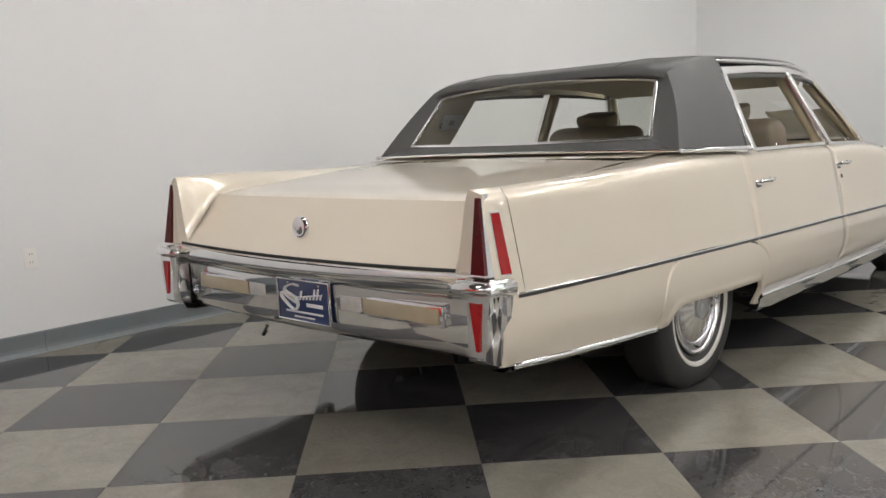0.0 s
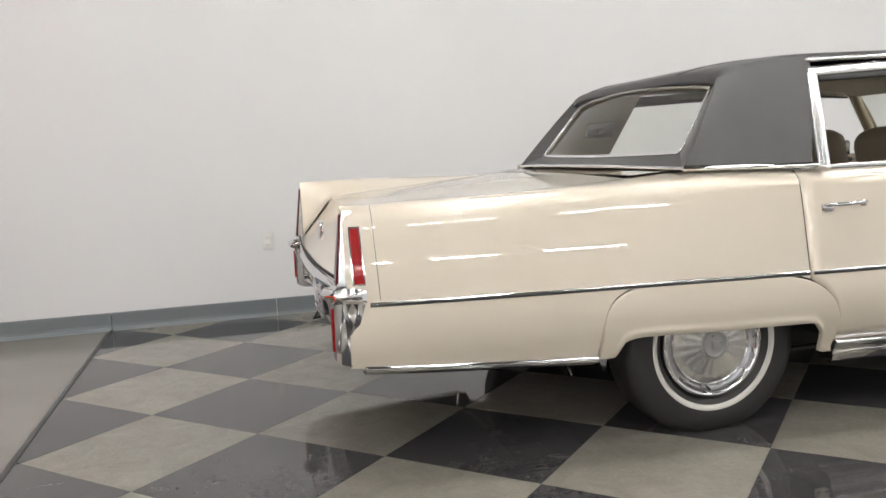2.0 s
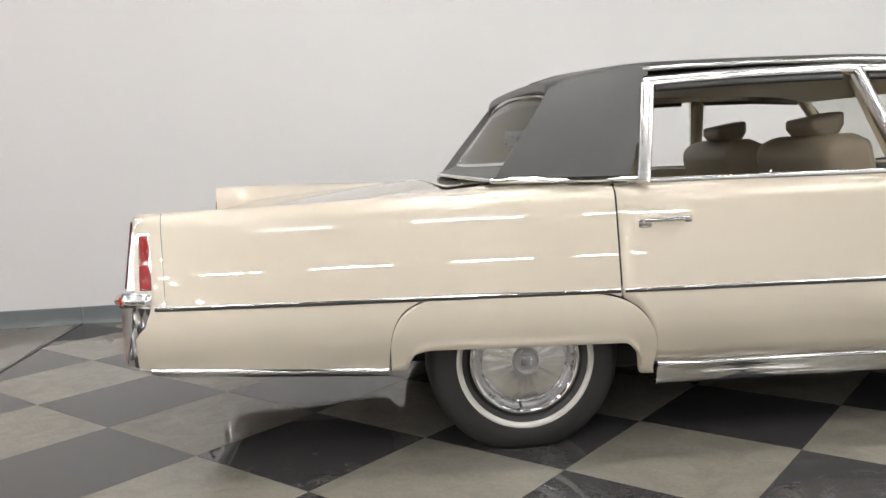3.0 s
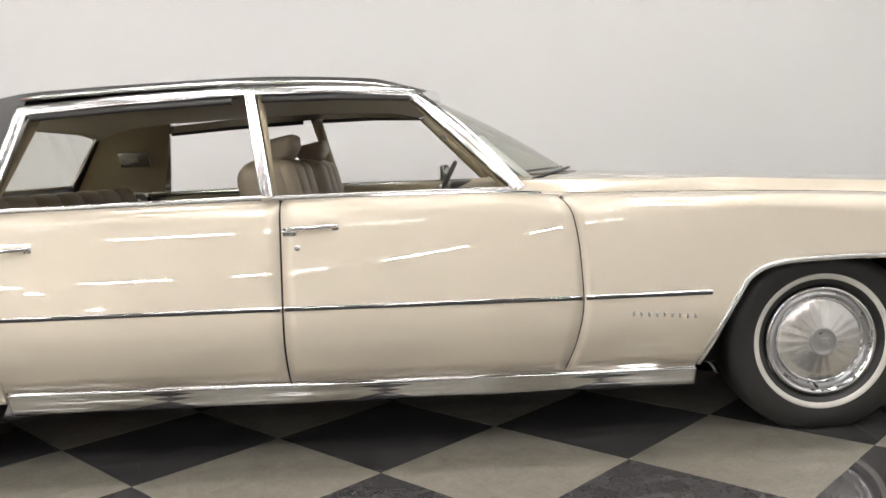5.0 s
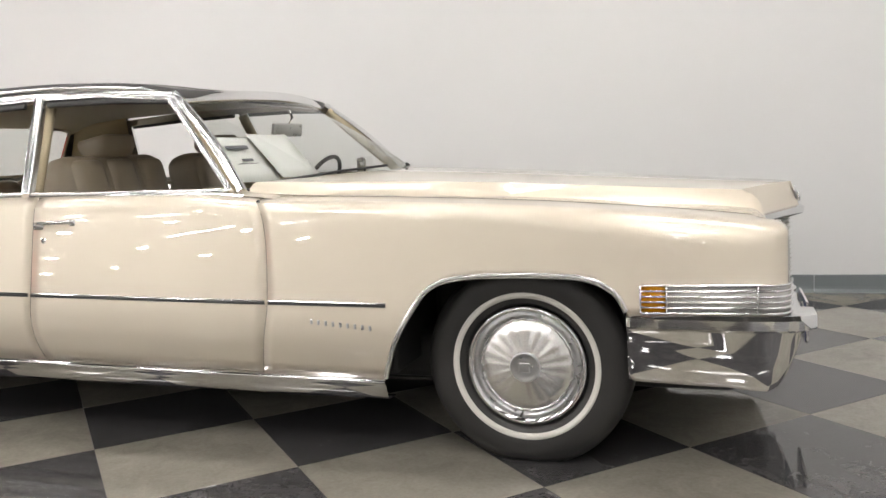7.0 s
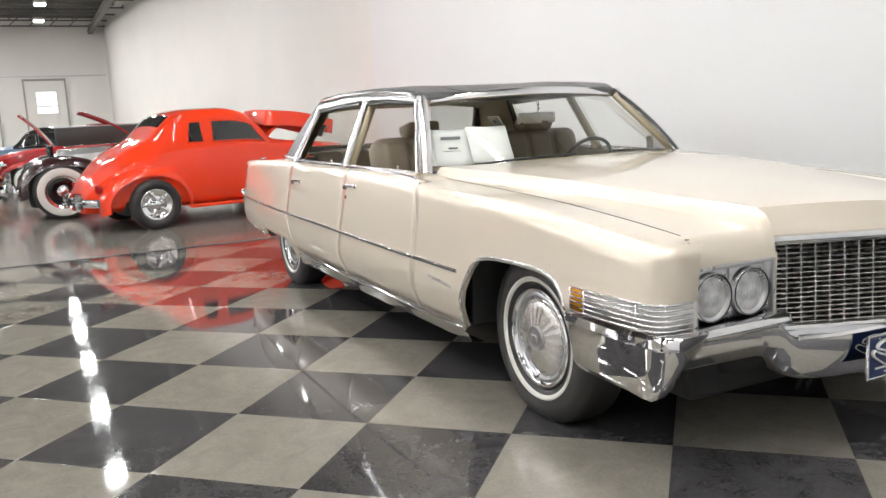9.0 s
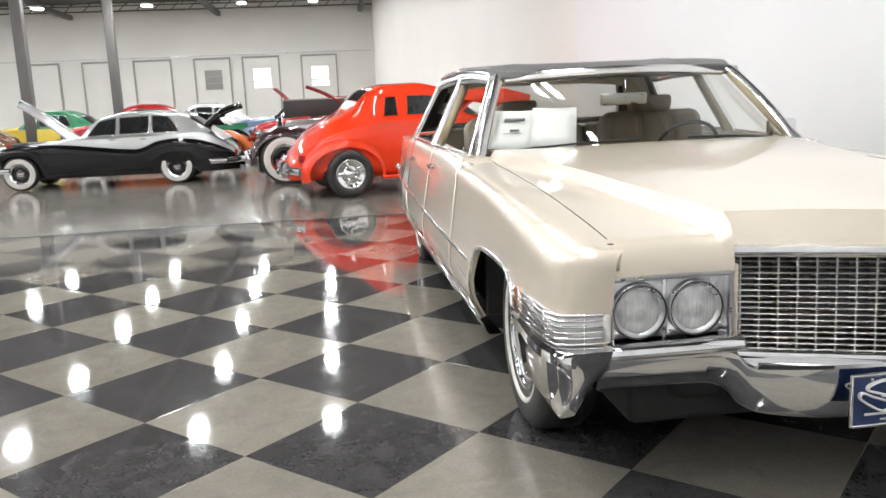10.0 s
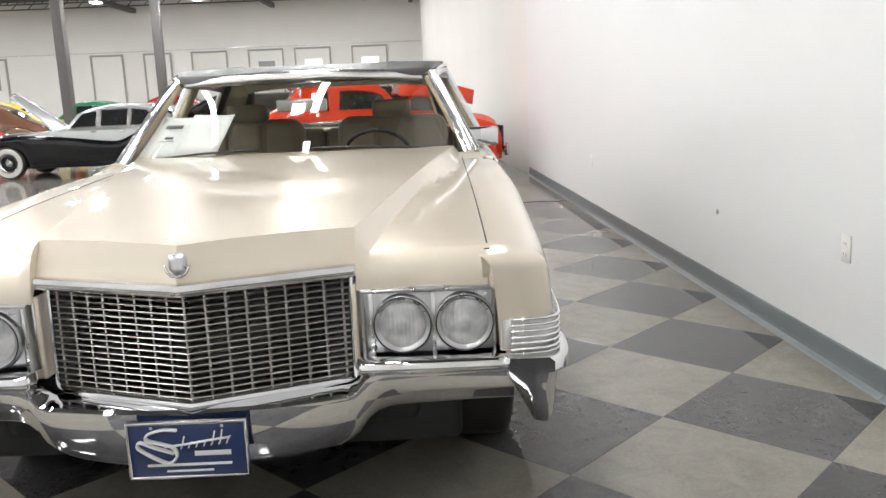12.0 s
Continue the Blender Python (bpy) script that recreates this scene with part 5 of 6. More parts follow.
dash = part("dashboard", sheet([[((1 - k) * 2.10 + k * (cowl(y) - 0.05) - 0.06 * (1 - k) * (abs(y) / 0.76) ** 2 + dx, y, z - 0.035 * k * (abs(y) / 0.76) ** 2) for y in (-0.76, -0.6, -0.4, -0.2, 0, 0.2, 0.4, 0.6, 0.76)] for k, dx, z in ((1, 0, 0.975), (0.5, 0, 0.978), (0.12, 0, 0.965), (0, 0, 0.94), (0, -0.02, 0.86), (0, 0.04, 0.70))]), "trim", sedan, "tan padded dashboard")
part("instrument_hood", block((2.04, 0.18, 0.84), (2.20, 0.64, 0.965), 0.03, 3), "dash", dash)
part("dash_lower", block((2.12, -0.78, 0.55), (2.40, 0.78, 0.80), 0.03), "dash", dash)
sw = part("steering_wheel", tube([(0, 0.182 * math.cos(a), 0.182 * math.sin(a)) for a in [2 * math.pi * k / 36 for k in range(37)]], 0.011, 8), "dash", sedan, "thin dark steering wheel")
sw.matrix_basis = pose(1.985, 0.375, 0.90, 0, 30, 0)
part("spoke_bar", block((-0.006, -0.176, -0.012), (0.006, 0.176, 0.012), 0.005), "dash", sw)
part("steering_column", tube([(0.0, 0, 0), (0.35, 0, 0.0)], 0.022, 10), "dash", sw)
mir = part("rear_view_mirror", block((-0.012, -0.13, -0.032), (0.012, 0.13, 0.032), 0.01), "satin", sedan, "interior rear-view mirror")
mir.matrix_basis = pose(2.03, 0.0, 1.196, 0, 8, 0)
part("mirror_stem", tube([(0.0, 0, 0.02), (0.022, 0, 0.06), (0.0, 0, 0.098)], 0.007, 8), "chrome", mir)
part("mirror_face", block((-0.0145, -0.122, -0.026), (-0.0122, 0.122, 0.026), 0.001), "mirror", mir)
dm = part("door_mirror", block((-0.03, -0.085, -0.05), (0.025, 0.085, 0.05), 0.018, 3), "chrome", sedan, "chrome door mirror")
dm.matrix_basis = pose(2.015, 0.925, 1.0, 0, 0, 8)
part("mirror_glass", block((-0.034, -0.075, -0.042), (-0.0305, 0.075, 0.042), 0.001), "mirror", dm)
part("mirror_arm", tube([(0.0, -0.02, -0.045), (0.01, -0.08, -0.07), (0.01, -0.10, -0.075)], 0.014, 8), "chrome", dm)


def info_sheet(m, w, hgt, photo):
    p = thing("info_sheet", m, "white printed information sheet leaning behind the windscreen", "paper sheet", "windscreen sheets")
    rows = [[(x * w, 0.006 * math.sin(3 * x + z), z * hgt) for x in (-0.5, -0.25, 0, 0.25, 0.5)] for z in (0, 0.25, 0.5, 0.75, 1)]
    part("sheet", sheet(rows, thick=0.001, inward=lambda co: (0, 1, 0)), "paper", p)
    if photo:
        part("print_bar", block((-0.22 * w, -0.008, 0.68 * hgt), (0.25 * w, -0.007, 0.76 * hgt), 0), "ink", p)
        part("print_bar", block((-0.06 * w, -0.008, 0.42 * hgt), (0.16 * w, -0.007, 0.47 * hgt), 0), "ink", p)
        part("print_bar", block((-0.2 * w, -0.008, 0.36 * hgt), (0.22 * w, -0.007, 0.37 * hgt), 0), "ink", p)
    return p


info_sheet(pose(2.282, -0.688 + Y0, 0.974, -49, 0, 67), 0.226, 0.285, True)
info_sheet(pose(2.362, -0.484 + Y0, 0.982, -49, 0, 72), 0.226, 0.285, False)


# ---- strip lights added out of view to brighten the display bay ----
def strip_light():
    f = thing("strip_light", pose(0, 0, -50), "unseen linear strip light added to brighten the display bay", "ceiling light", "bay strip lights")
    part("housing", block((-0.62, -0.10, 0.02), (0.62, 0.10, 0.08), 0.012), "plastic_white", f)
    part("diffuser", block((-0.60, -0.085, 0.0), (0.60, 0.085, 0.0195), 0), "bay_fill", f, "glowing white diffuser")
    for x in (-0.5, 0.5):
        part("hanger", tube([(x, 0, 0.08), (x, 0, 0.75)], 0.006, 6), "steel", f)
    return f


M["strip_lamp"] = glowing("strip_lamp_tube", (1.0, 0.99, 0.98), STRIP)
M["bay_fill"] = glowing("bay_fill_diffuser", (1.0, 0.98, 0.95), BAY)
proto = strip_light()
bay = [(-2.4 + 2.2 * i, y) for i in range(5) for y in (-0.2, -2.9, -5.6)]
proto.matrix_basis = pose(*bay[0], 4.98)
for x, y in bay[1:]:
    copy_thing(proto, pose(x, y, 4.98))


# long twin-tube strips in rows across the hall opposite the bay
def long_strip():
    f = thing("strip_light", pose(0, 0, -50), "long white tube strip light across the hall", "ceiling light", "hall strip lights")
    part("housing", block((-1.22, -0.09, 0.02), (1.22, 0.09, 0.09), 0.012), "plastic_white", f)
    part("diffuser", block((-1.2, -0.06, 0.0), (0.52, 0.06, 0.0195), 0), "strip_lamp", f, "glowing tube")
    part("diffuser", block((0.66, -0.06, 0.0), (1.2, 0.06, 0.0195), 0), "strip_lamp", f, "glowing tube")
    for x in (-1.0, 1.0):
        part("hanger", tube([(x, 0, 0.09), (x, 0, 0.70)], 0.006, 6), "steel", f)
    return f


proto = long_strip()
hall = [(-11.4 + 4.0 * i + 1.0 * (j % 2), -13.2 - 5.4 * j) for j in range(2) for i in range(5)]
proto.matrix_basis = pose(*hall[0], CEIL - 0.70)
for x, y in hall[1:]:
    copy_thing(proto, pose(x, y, CEIL - 0.70))


# ---- show cars in the hall ----
def show_wheel(parent, x, y, r, s, white, spoked):
    w = new("wheel")
    w.parent = parent
    w.matrix_basis = pose(x, y, r, 0, 0, 180 if s < 0 else 0)
    t = 0.085
    part("tyre", lathe([(r * 0.62, -t), (r * 0.9, -t), (r * 0.99, -t * 0.6), (r, 0), (r * 0.99, t * 0.6), (r * 0.9, t), (r * 0.64, t * 0.92), (r * 0.60, t * 0.5)], 36), "rubber", w)
    if white:
        part("white_band", lathe([(r * 0.62, t * 0.96), (r * 0.66, t * 1.06), (r * 0.84, t * 1.08), (r * 0.87, t * 1.0)], 36), "white_rubber", w)
    part("rim", lathe([(r * 0.63, t * 0.8), (r * 0.58, t * 0.9), (r * 0.5, t * 0.35), (r * 0.2, t * 0.3), (r * 0.19, t * 0.75), (0.0, t * 0.85)], 30), "chrome", w, "bright wheel rim")
    if spoked:
        for k in range(5):
            a = 2 * math.pi * k / 5
            sp = part("spoke", block((r * 0.17, t * 0.3, -r * 0.07), (r * 0.56, t * 0.78, r * 0.07), 0.015), "chrome", w)
            sp.rotation_euler = (0, a, 0)
    else:
        part("dark_disc", lathe([(r * 0.5, t * 0.42), (r * 0.36, t * 0.5), (r * 0.22, t * 0.42)], 30), "black_paint", w)


SHAPES = {
    "saloon": (curve((-2.3, 0.55), (-2.2, 0.78), (-1.9, 0.94), (-1.55, 1.12), (-1.15, 1.40), (-0.6, 1.57), (-0.1, 1.58), (0.3, 1.48), (0.75, 1.10), (1.4, 1.04), (2.0, 0.95), (2.25, 0.78), (2.3, 0.66)),
               curve((-2.3, 0.50), (-2.1, 0.72), (-1.6, 0.90), (-0.8, 1.0), (0.6, 1.01), (1.5, 0.94), (2.2, 0.74), (2.3, 0.60)),
               curve((-2.3, 0.20), (-2.1, 0.33), (-1.5, 0.43), (-0.5, 0.46), (0.6, 0.45), (1.4, 0.38), (2.1, 0.27), (2.3, 0.16)),
               curve((-2.3, 0.12), (-1.5, 0.28), (-0.8, 0.34), (0.2, 0.34), (0.8, 0.36), (1.6, 0.26), (2.3, 0.12)),
               {"front": 0.72, "side": [(-0.98, -0.58, 0.18, 0.0), (-0.50, 0.06, 0.0, 0.0), (0.13, 0.60, 0.0, -0.24)], "ws": (0.36, 0.68), "bl": (-1.55, -1.2)}),
    "coupe": (curve((-2.3, 0.52), (-2.2, 0.68), (-1.9, 0.96), (-1.6, 1.13), (-1.35, 1.24), (-1.18, 1.40), (-1.0, 1.54), (-0.7, 1.61), (-0.2, 1.62), (0.1, 1.57), (0.32, 1.42), (0.60, 1.12), (1.4, 1.05), (2.0, 0.98), (2.25, 0.84), (2.3, 0.7)),
              curve((-2.3, 0.46), (-2.1, 0.68), (-1.6, 0.92), (-0.8, 1.06), (0.6, 1.06), (1.5, 0.98), (2.2, 0.80), (2.3, 0.6)),
              curve((-2.3, 0.25), (-2.15, 0.36), (-1.6, 0.44), (-0.5, 0.46), (0.6, 0.44), (1.4, 0.34), (2.1, 0.22), (2.3, 0.14)),
              curve((-2.3, 0.16), (-1.5, 0.32), (-0.8, 0.35), (0.2, 0.34), (0.8, 0.33), (1.6, 0.22), (2.3, 0.10)),
              {"front": 0.68, "side": [(-0.84, -0.60, 0.06, 0.0), (-0.46, 0.40, 0.03, -0.16)], "ws": (0.30, 0.56), "bl": (-1.2, -1.02)}),
    "tourer": (curve((-2.3, 0.55), (-2.1, 0.85), (-1.6, 1.20), (-1.2, 1.52), (-0.5, 1.57), (0.0, 1.55), (0.22, 1.40), (0.30, 1.16), (1.2, 1.14), (1.70, 1.12), (1.80, 0.72), (2.0, 0.55), (2.3, 0.46)),
               curve((-2.3, 0.50), (-2.0, 0.85), (-1.0, 1.04), (0.6, 1.06), (1.68, 1.02), (1.80, 0.66), (2.0, 0.50), (2.3, 0.42)),
               curve((-2.3, 0.20), (-1.8, 0.36), (-0.5, 0.42), (0.3, 0.40), (1.4, 0.27), (2.2, 0.19), (2.3, 0.17)),
               curve((-2.3, 0.12), (-1.5, 0.30), (-0.5, 0.36), (0.2, 0.35), (1.0, 0.24), (2.3, 0.12)),
               {"front": 0.30, "side": [(-1.05, -0.45, 0.08, 0.0), (-0.38, 0.16, 0.0, -0.05)], "ws": (0.08, 0.28), "bl": (-1.5, -1.25)}),
}


def show_car(m, label, category, paint, cab, fender, L=4.5, wb=2.85, W=1.75, H=1.55, r=0.34, white=True, spoked=False, bonnet_up=None, trim=None, belt_z=0.98, wing_in=0.0, wing_len=0.60, shape="saloon", nose=None):
    """A rounded car of the 1930s to 1950s: tub, cabin, four wings, wheels, lamps and bumpers. It faces +x."""
    car = thing("show_car", m, label, category, "show cars")
    top_c, belt_c, hw_c, hr_c, glass = SHAPES[shape]
    kx, kz = L / 4.6, H / 1.58

    def sec(x, t):
        """Half section at x: t runs from the sill (0) over the belt (4) to the roof line (10)."""
        u = x / kx
        zb, bz, tz, hw, hr = 0.27, belt_c(u) * kz, top_c(u) * kz, hw_c(u) * W, hr_c(u) * W
        tz = max(tz, bz + 0.015)
        d = tz - bz
        zb = min(zb, bz - 0.12)
        ring = [(0.80 * hw, zb), (0.97 * hw, zb + 0.08), (hw, zb + 0.35 * (bz - zb)), (0.99 * hw, zb + 0.75 * (bz - zb)), (0.95 * hw, bz)]
        hr = min(hr, 0.93 * hw)
        ring += [(0.93 * hw + (hr - 0.93 * hw) * f, bz + 0.01 + (d * 0.80 - 0.01) * f) for f in (0.36, 0.72)]
        ring += [(hr * 0.985, bz + d * 0.84), (hr * 0.88, bz + d * 0.94), (hr * 0.5, bz + d * 0.99), (0.0, tz)]
        k = min(int(t), 9)
        a, b = ring[k], ring[k + 1]
        f = t - k
        return a[0] + (b[0] - a[0]) * f, a[1] + (b[1] - a[1]) * f

    ts = (0, 0.5, 1, 1.5, 2, 2.6, 3.2, 3.7, 4, 4.5, 5, 5.5, 6, 6.5, 7, 7.3, 7.7, 8, 8.5, 9, 9.5, 10)
    xs = [L * (-0.5 + i / 44) for i in range(45)]

    def skin(nm, xa, xb, ta, tb, pm):
        rows = []
        for x in [q for q in xs if xa - 1e-6 <= q <= xb + 1e-6]:
            half = [(x, *sec(x, t)) for t in ts if ta <= t <= tb]
            rows.append([(x, -y, z) for x, y, z in half] + [(x, y, z) for x, y, z in half[::-1][(1 if tb == 10 else 0):]])
        if tb == 10:
            return part(nm, sheet(rows), pm, car)
        m0 = len(rows[0]) // 2
        a, b = [r[:m0] for r in rows], [r[m0:] for r in rows]
        bm = sheet(a)
        me = bpy.data.meshes.new("half")
        b2 = sheet(b)
        b2.to_mesh(me)
        b2.free()
        bm.from_mesh(me)
        bpy.data.meshes.remove(me)
        return part(nm, bm, pm, car)

    skin("lower_body", -L, L, 0, 4, paint)
    xc = glass["front"] * kx
    skin("upper_body", -L, xc + 0.06, 4, 10, cab)
    skin("bonnet", xc - 0.06, L, 4, 10, paint)
    caps = [(x, sgn) for x, sgn in ((xs[0], -1), (xs[-1], 1))]
    for x, sgn in caps:
        half = [(x, *sec(x, t)) for t in ts]
        bm = bmesh.new()
        bm.faces.new([bm.verts.new(p) for p in [(x, -y, z) for x, y, z in half] + [(x, y, z) for x, y, z in half[::-1][1:]]])
        part("end_panel", bm, paint, car)
    for s in (1, -1):
        for xa, xb, lean0, lean1 in glass["side"]:
            rr = []
            for v in (0, 0.25, 0.5, 0.75, 1):
                t = 4.45 + (2.1 if shape != "coupe" else 1.8) * v
                row = []
                for i in range(9):
                    x = (xa + lean0 * v + (xb + lean1 * v - xa - lean0 * v) * i / 8) * kx
                    y, z = sec(x, t)
                    row.append((x, s * (y + 0.007), z + 0.002))
                rr.append(row)
            g = part("side_window", sheet(rr), "dark_glass", car, "dark side glass")
            loop = rr[0] + [r[-1] for r in rr[1:]] + rr[-1][::-1][1:] + [r[0] for r in rr[::-1][1:]]
            part("surround", tube(loop, 0.010, 6), "chrome" if shape != "coupe" else paint, g)
    for nm, xa, xb in (("windscreen", *glass["ws"]), ("rear_screen", *glass["bl"])):
        rows = []
        for i in range(7):
            x = (xa + (xb - xa) * i / 6) * kx
            half = [sec(x, t) for t in (7.4, 8, 8.6, 9.3, 10)]
            rows.append([(x, -y * 0.96, z + 0.008) for y, z in half] + [(x, y * 0.96, z + 0.008) for y, z in half[::-1][1:]])
        part(nm, sheet(rows), "dark_glass", car, "dark curved screen")

    for s in (1, -1):
        for x, ln, tag in ((wb / 2, 0.62, "front_wing"), (-wb / 2, wing_len, "rear_wing")):
            y = s * (W / 2 - 0.13 - wing_in * (tag == "rear_wing") * 0.4)
            rows = []
            for i in range(15):
                a = math.pi * (-0.06 + 1.12 * i / 14)
                cx_, cz = x + math.cos(a) * (ln + (0.25 if (tag == "front_wing" and math.cos(a) < 0) else 0.12 * (math.cos(a) < 0))), r + math.sin(a) * (r + 0.13 if tag == "front_wing" else r + 0.20)
                row = []
                for j in range(9):
                    b = math.pi * (j / 8)
                    k = 0.8 + 0.2 * math.sin(max(0, min(math.pi, a)))
                    row.append((x + (cx_ - x) * (1 - 0.16 * (1 - math.sin(b))), y - s * 0.06 + math.cos(b) * s * 0.22 * k, r + (cz - r) * (1 - 0.28 * (1 - math.sin(b)))))
                rows.append(row)
            part(tag, sheet(rows), fender, car)
            part("wheel_house", block((x - r * 1.1, min(s * 0.42 * W, s * 0.20), 0.2), (x + r * 1.1, max(s * 0.42 * W, s * 0.20), r * 2.0), 0.05), "black", car)
            show_wheel(car, x, s * (W / 2 - 0.06), r, s, white, spoked)
        part("running_board", block((-wb / 2 + 0.5, min(s * 0.40 * W, s * 0.47 * W), 0.24), (wb / 2 - 0.5, max(s * 0.40 * W, s * 0.47 * W), 0.29), 0.015), fender, car)
        hl = part("headlight", lathe([(0.0, 0.07), (0.05, 0.06), (0.085, 0.03), (0.098, 0.0), (0.095, -0.05), (0.05, -0.14), (0.0, -0.17)], 20), "chrome", car, "round chrome headlight")
        hl.matrix_basis = pose(L * 0.445, s * W * 0.36, r + 0.38, 0, 0, -90)
        tl = part("tail_light", block((-L * 0.475, s * W * 0.36 - 0.04, 0.55), (-L * 0.455, s * W * 0.36 + 0.04, 0.65), 0.012), "red_lens", car)
        for x in (0.06 * L,):
            part("door_handle", tube([(x - 0.05, s * 0.462 * W, belt_z - 0.12), (x + 0.06, s * 0.468 * W, belt_z - 0.12)], 0.012, 6), "chrome", car)
        if trim:
            part("side_panel", sheet([[(x, s * (0.457 * W + 0.004), z) for x in (-0.44 * L, -0.2 * L, 0.1 * L)] for z in (0.86, 0.97)]), trim, car)
    for s, nm in ((1, "front_bumper"), (-1, "rear_bumper")):
        pts = [(s * (L * 0.5 + 0.06 - 0.16 * (i / 6) ** 2), W * 0.44 * i / 6, 0.42) for i in range(-6, 7)]
        b = part(nm, ribbon(pts, 0.11, 0.03, (s, 0, 0)), "chrome", car, "curved chrome bumper")
        for y in (-0.35, 0.35):
            part("overrider", block((s * (L * 0.5 + 0.03), y - 0.03, 0.33), (s * (L * 0.5 + 0.09), y + 0.03, 0.53), 0.02), "chrome", b)
    gx0, gz = (nose, 1.14) if nose else (L * 0.495, 0.80)
    gr = part("grille", sheet([[(gx0 + 0.05 * math.cos(t * 3.1), 0.24 * W * t, z) for t in (-0.6, -0.3, 0, 0.3, 0.6)] for z in (0.42, 0.7 * gz, gz)]), "chrome", car)
    for k in range(-4, 5):
        part("bar", block((gx0 + 0.035, k * 0.045 - 0.006, 0.42), (gx0 + 0.07, k * 0.045 + 0.006, gz), 0.002), "dark_glass", gr)
    if bonnet_up:
        for a, pm, tilt, px, pz, pl, pw, deep in [(*q, 0.03)[:8] for q in bonnet_up]:
            rows = [[(-pl * i / 6, pw * j / 6, 0.03 * (1 - (j / 6) ** 2) + 0.05 * math.sin(math.pi * i / 6)) for j in range(-6, 7)] for i in range(7)]
            lid = part("open_lid", sheet(rows, thick=deep, inward=lambda co: (0, 0, -1)), pm, car, "raised lid")
            lid.matrix_basis = pose(px, 0, pz, 0, tilt, a)
    return car


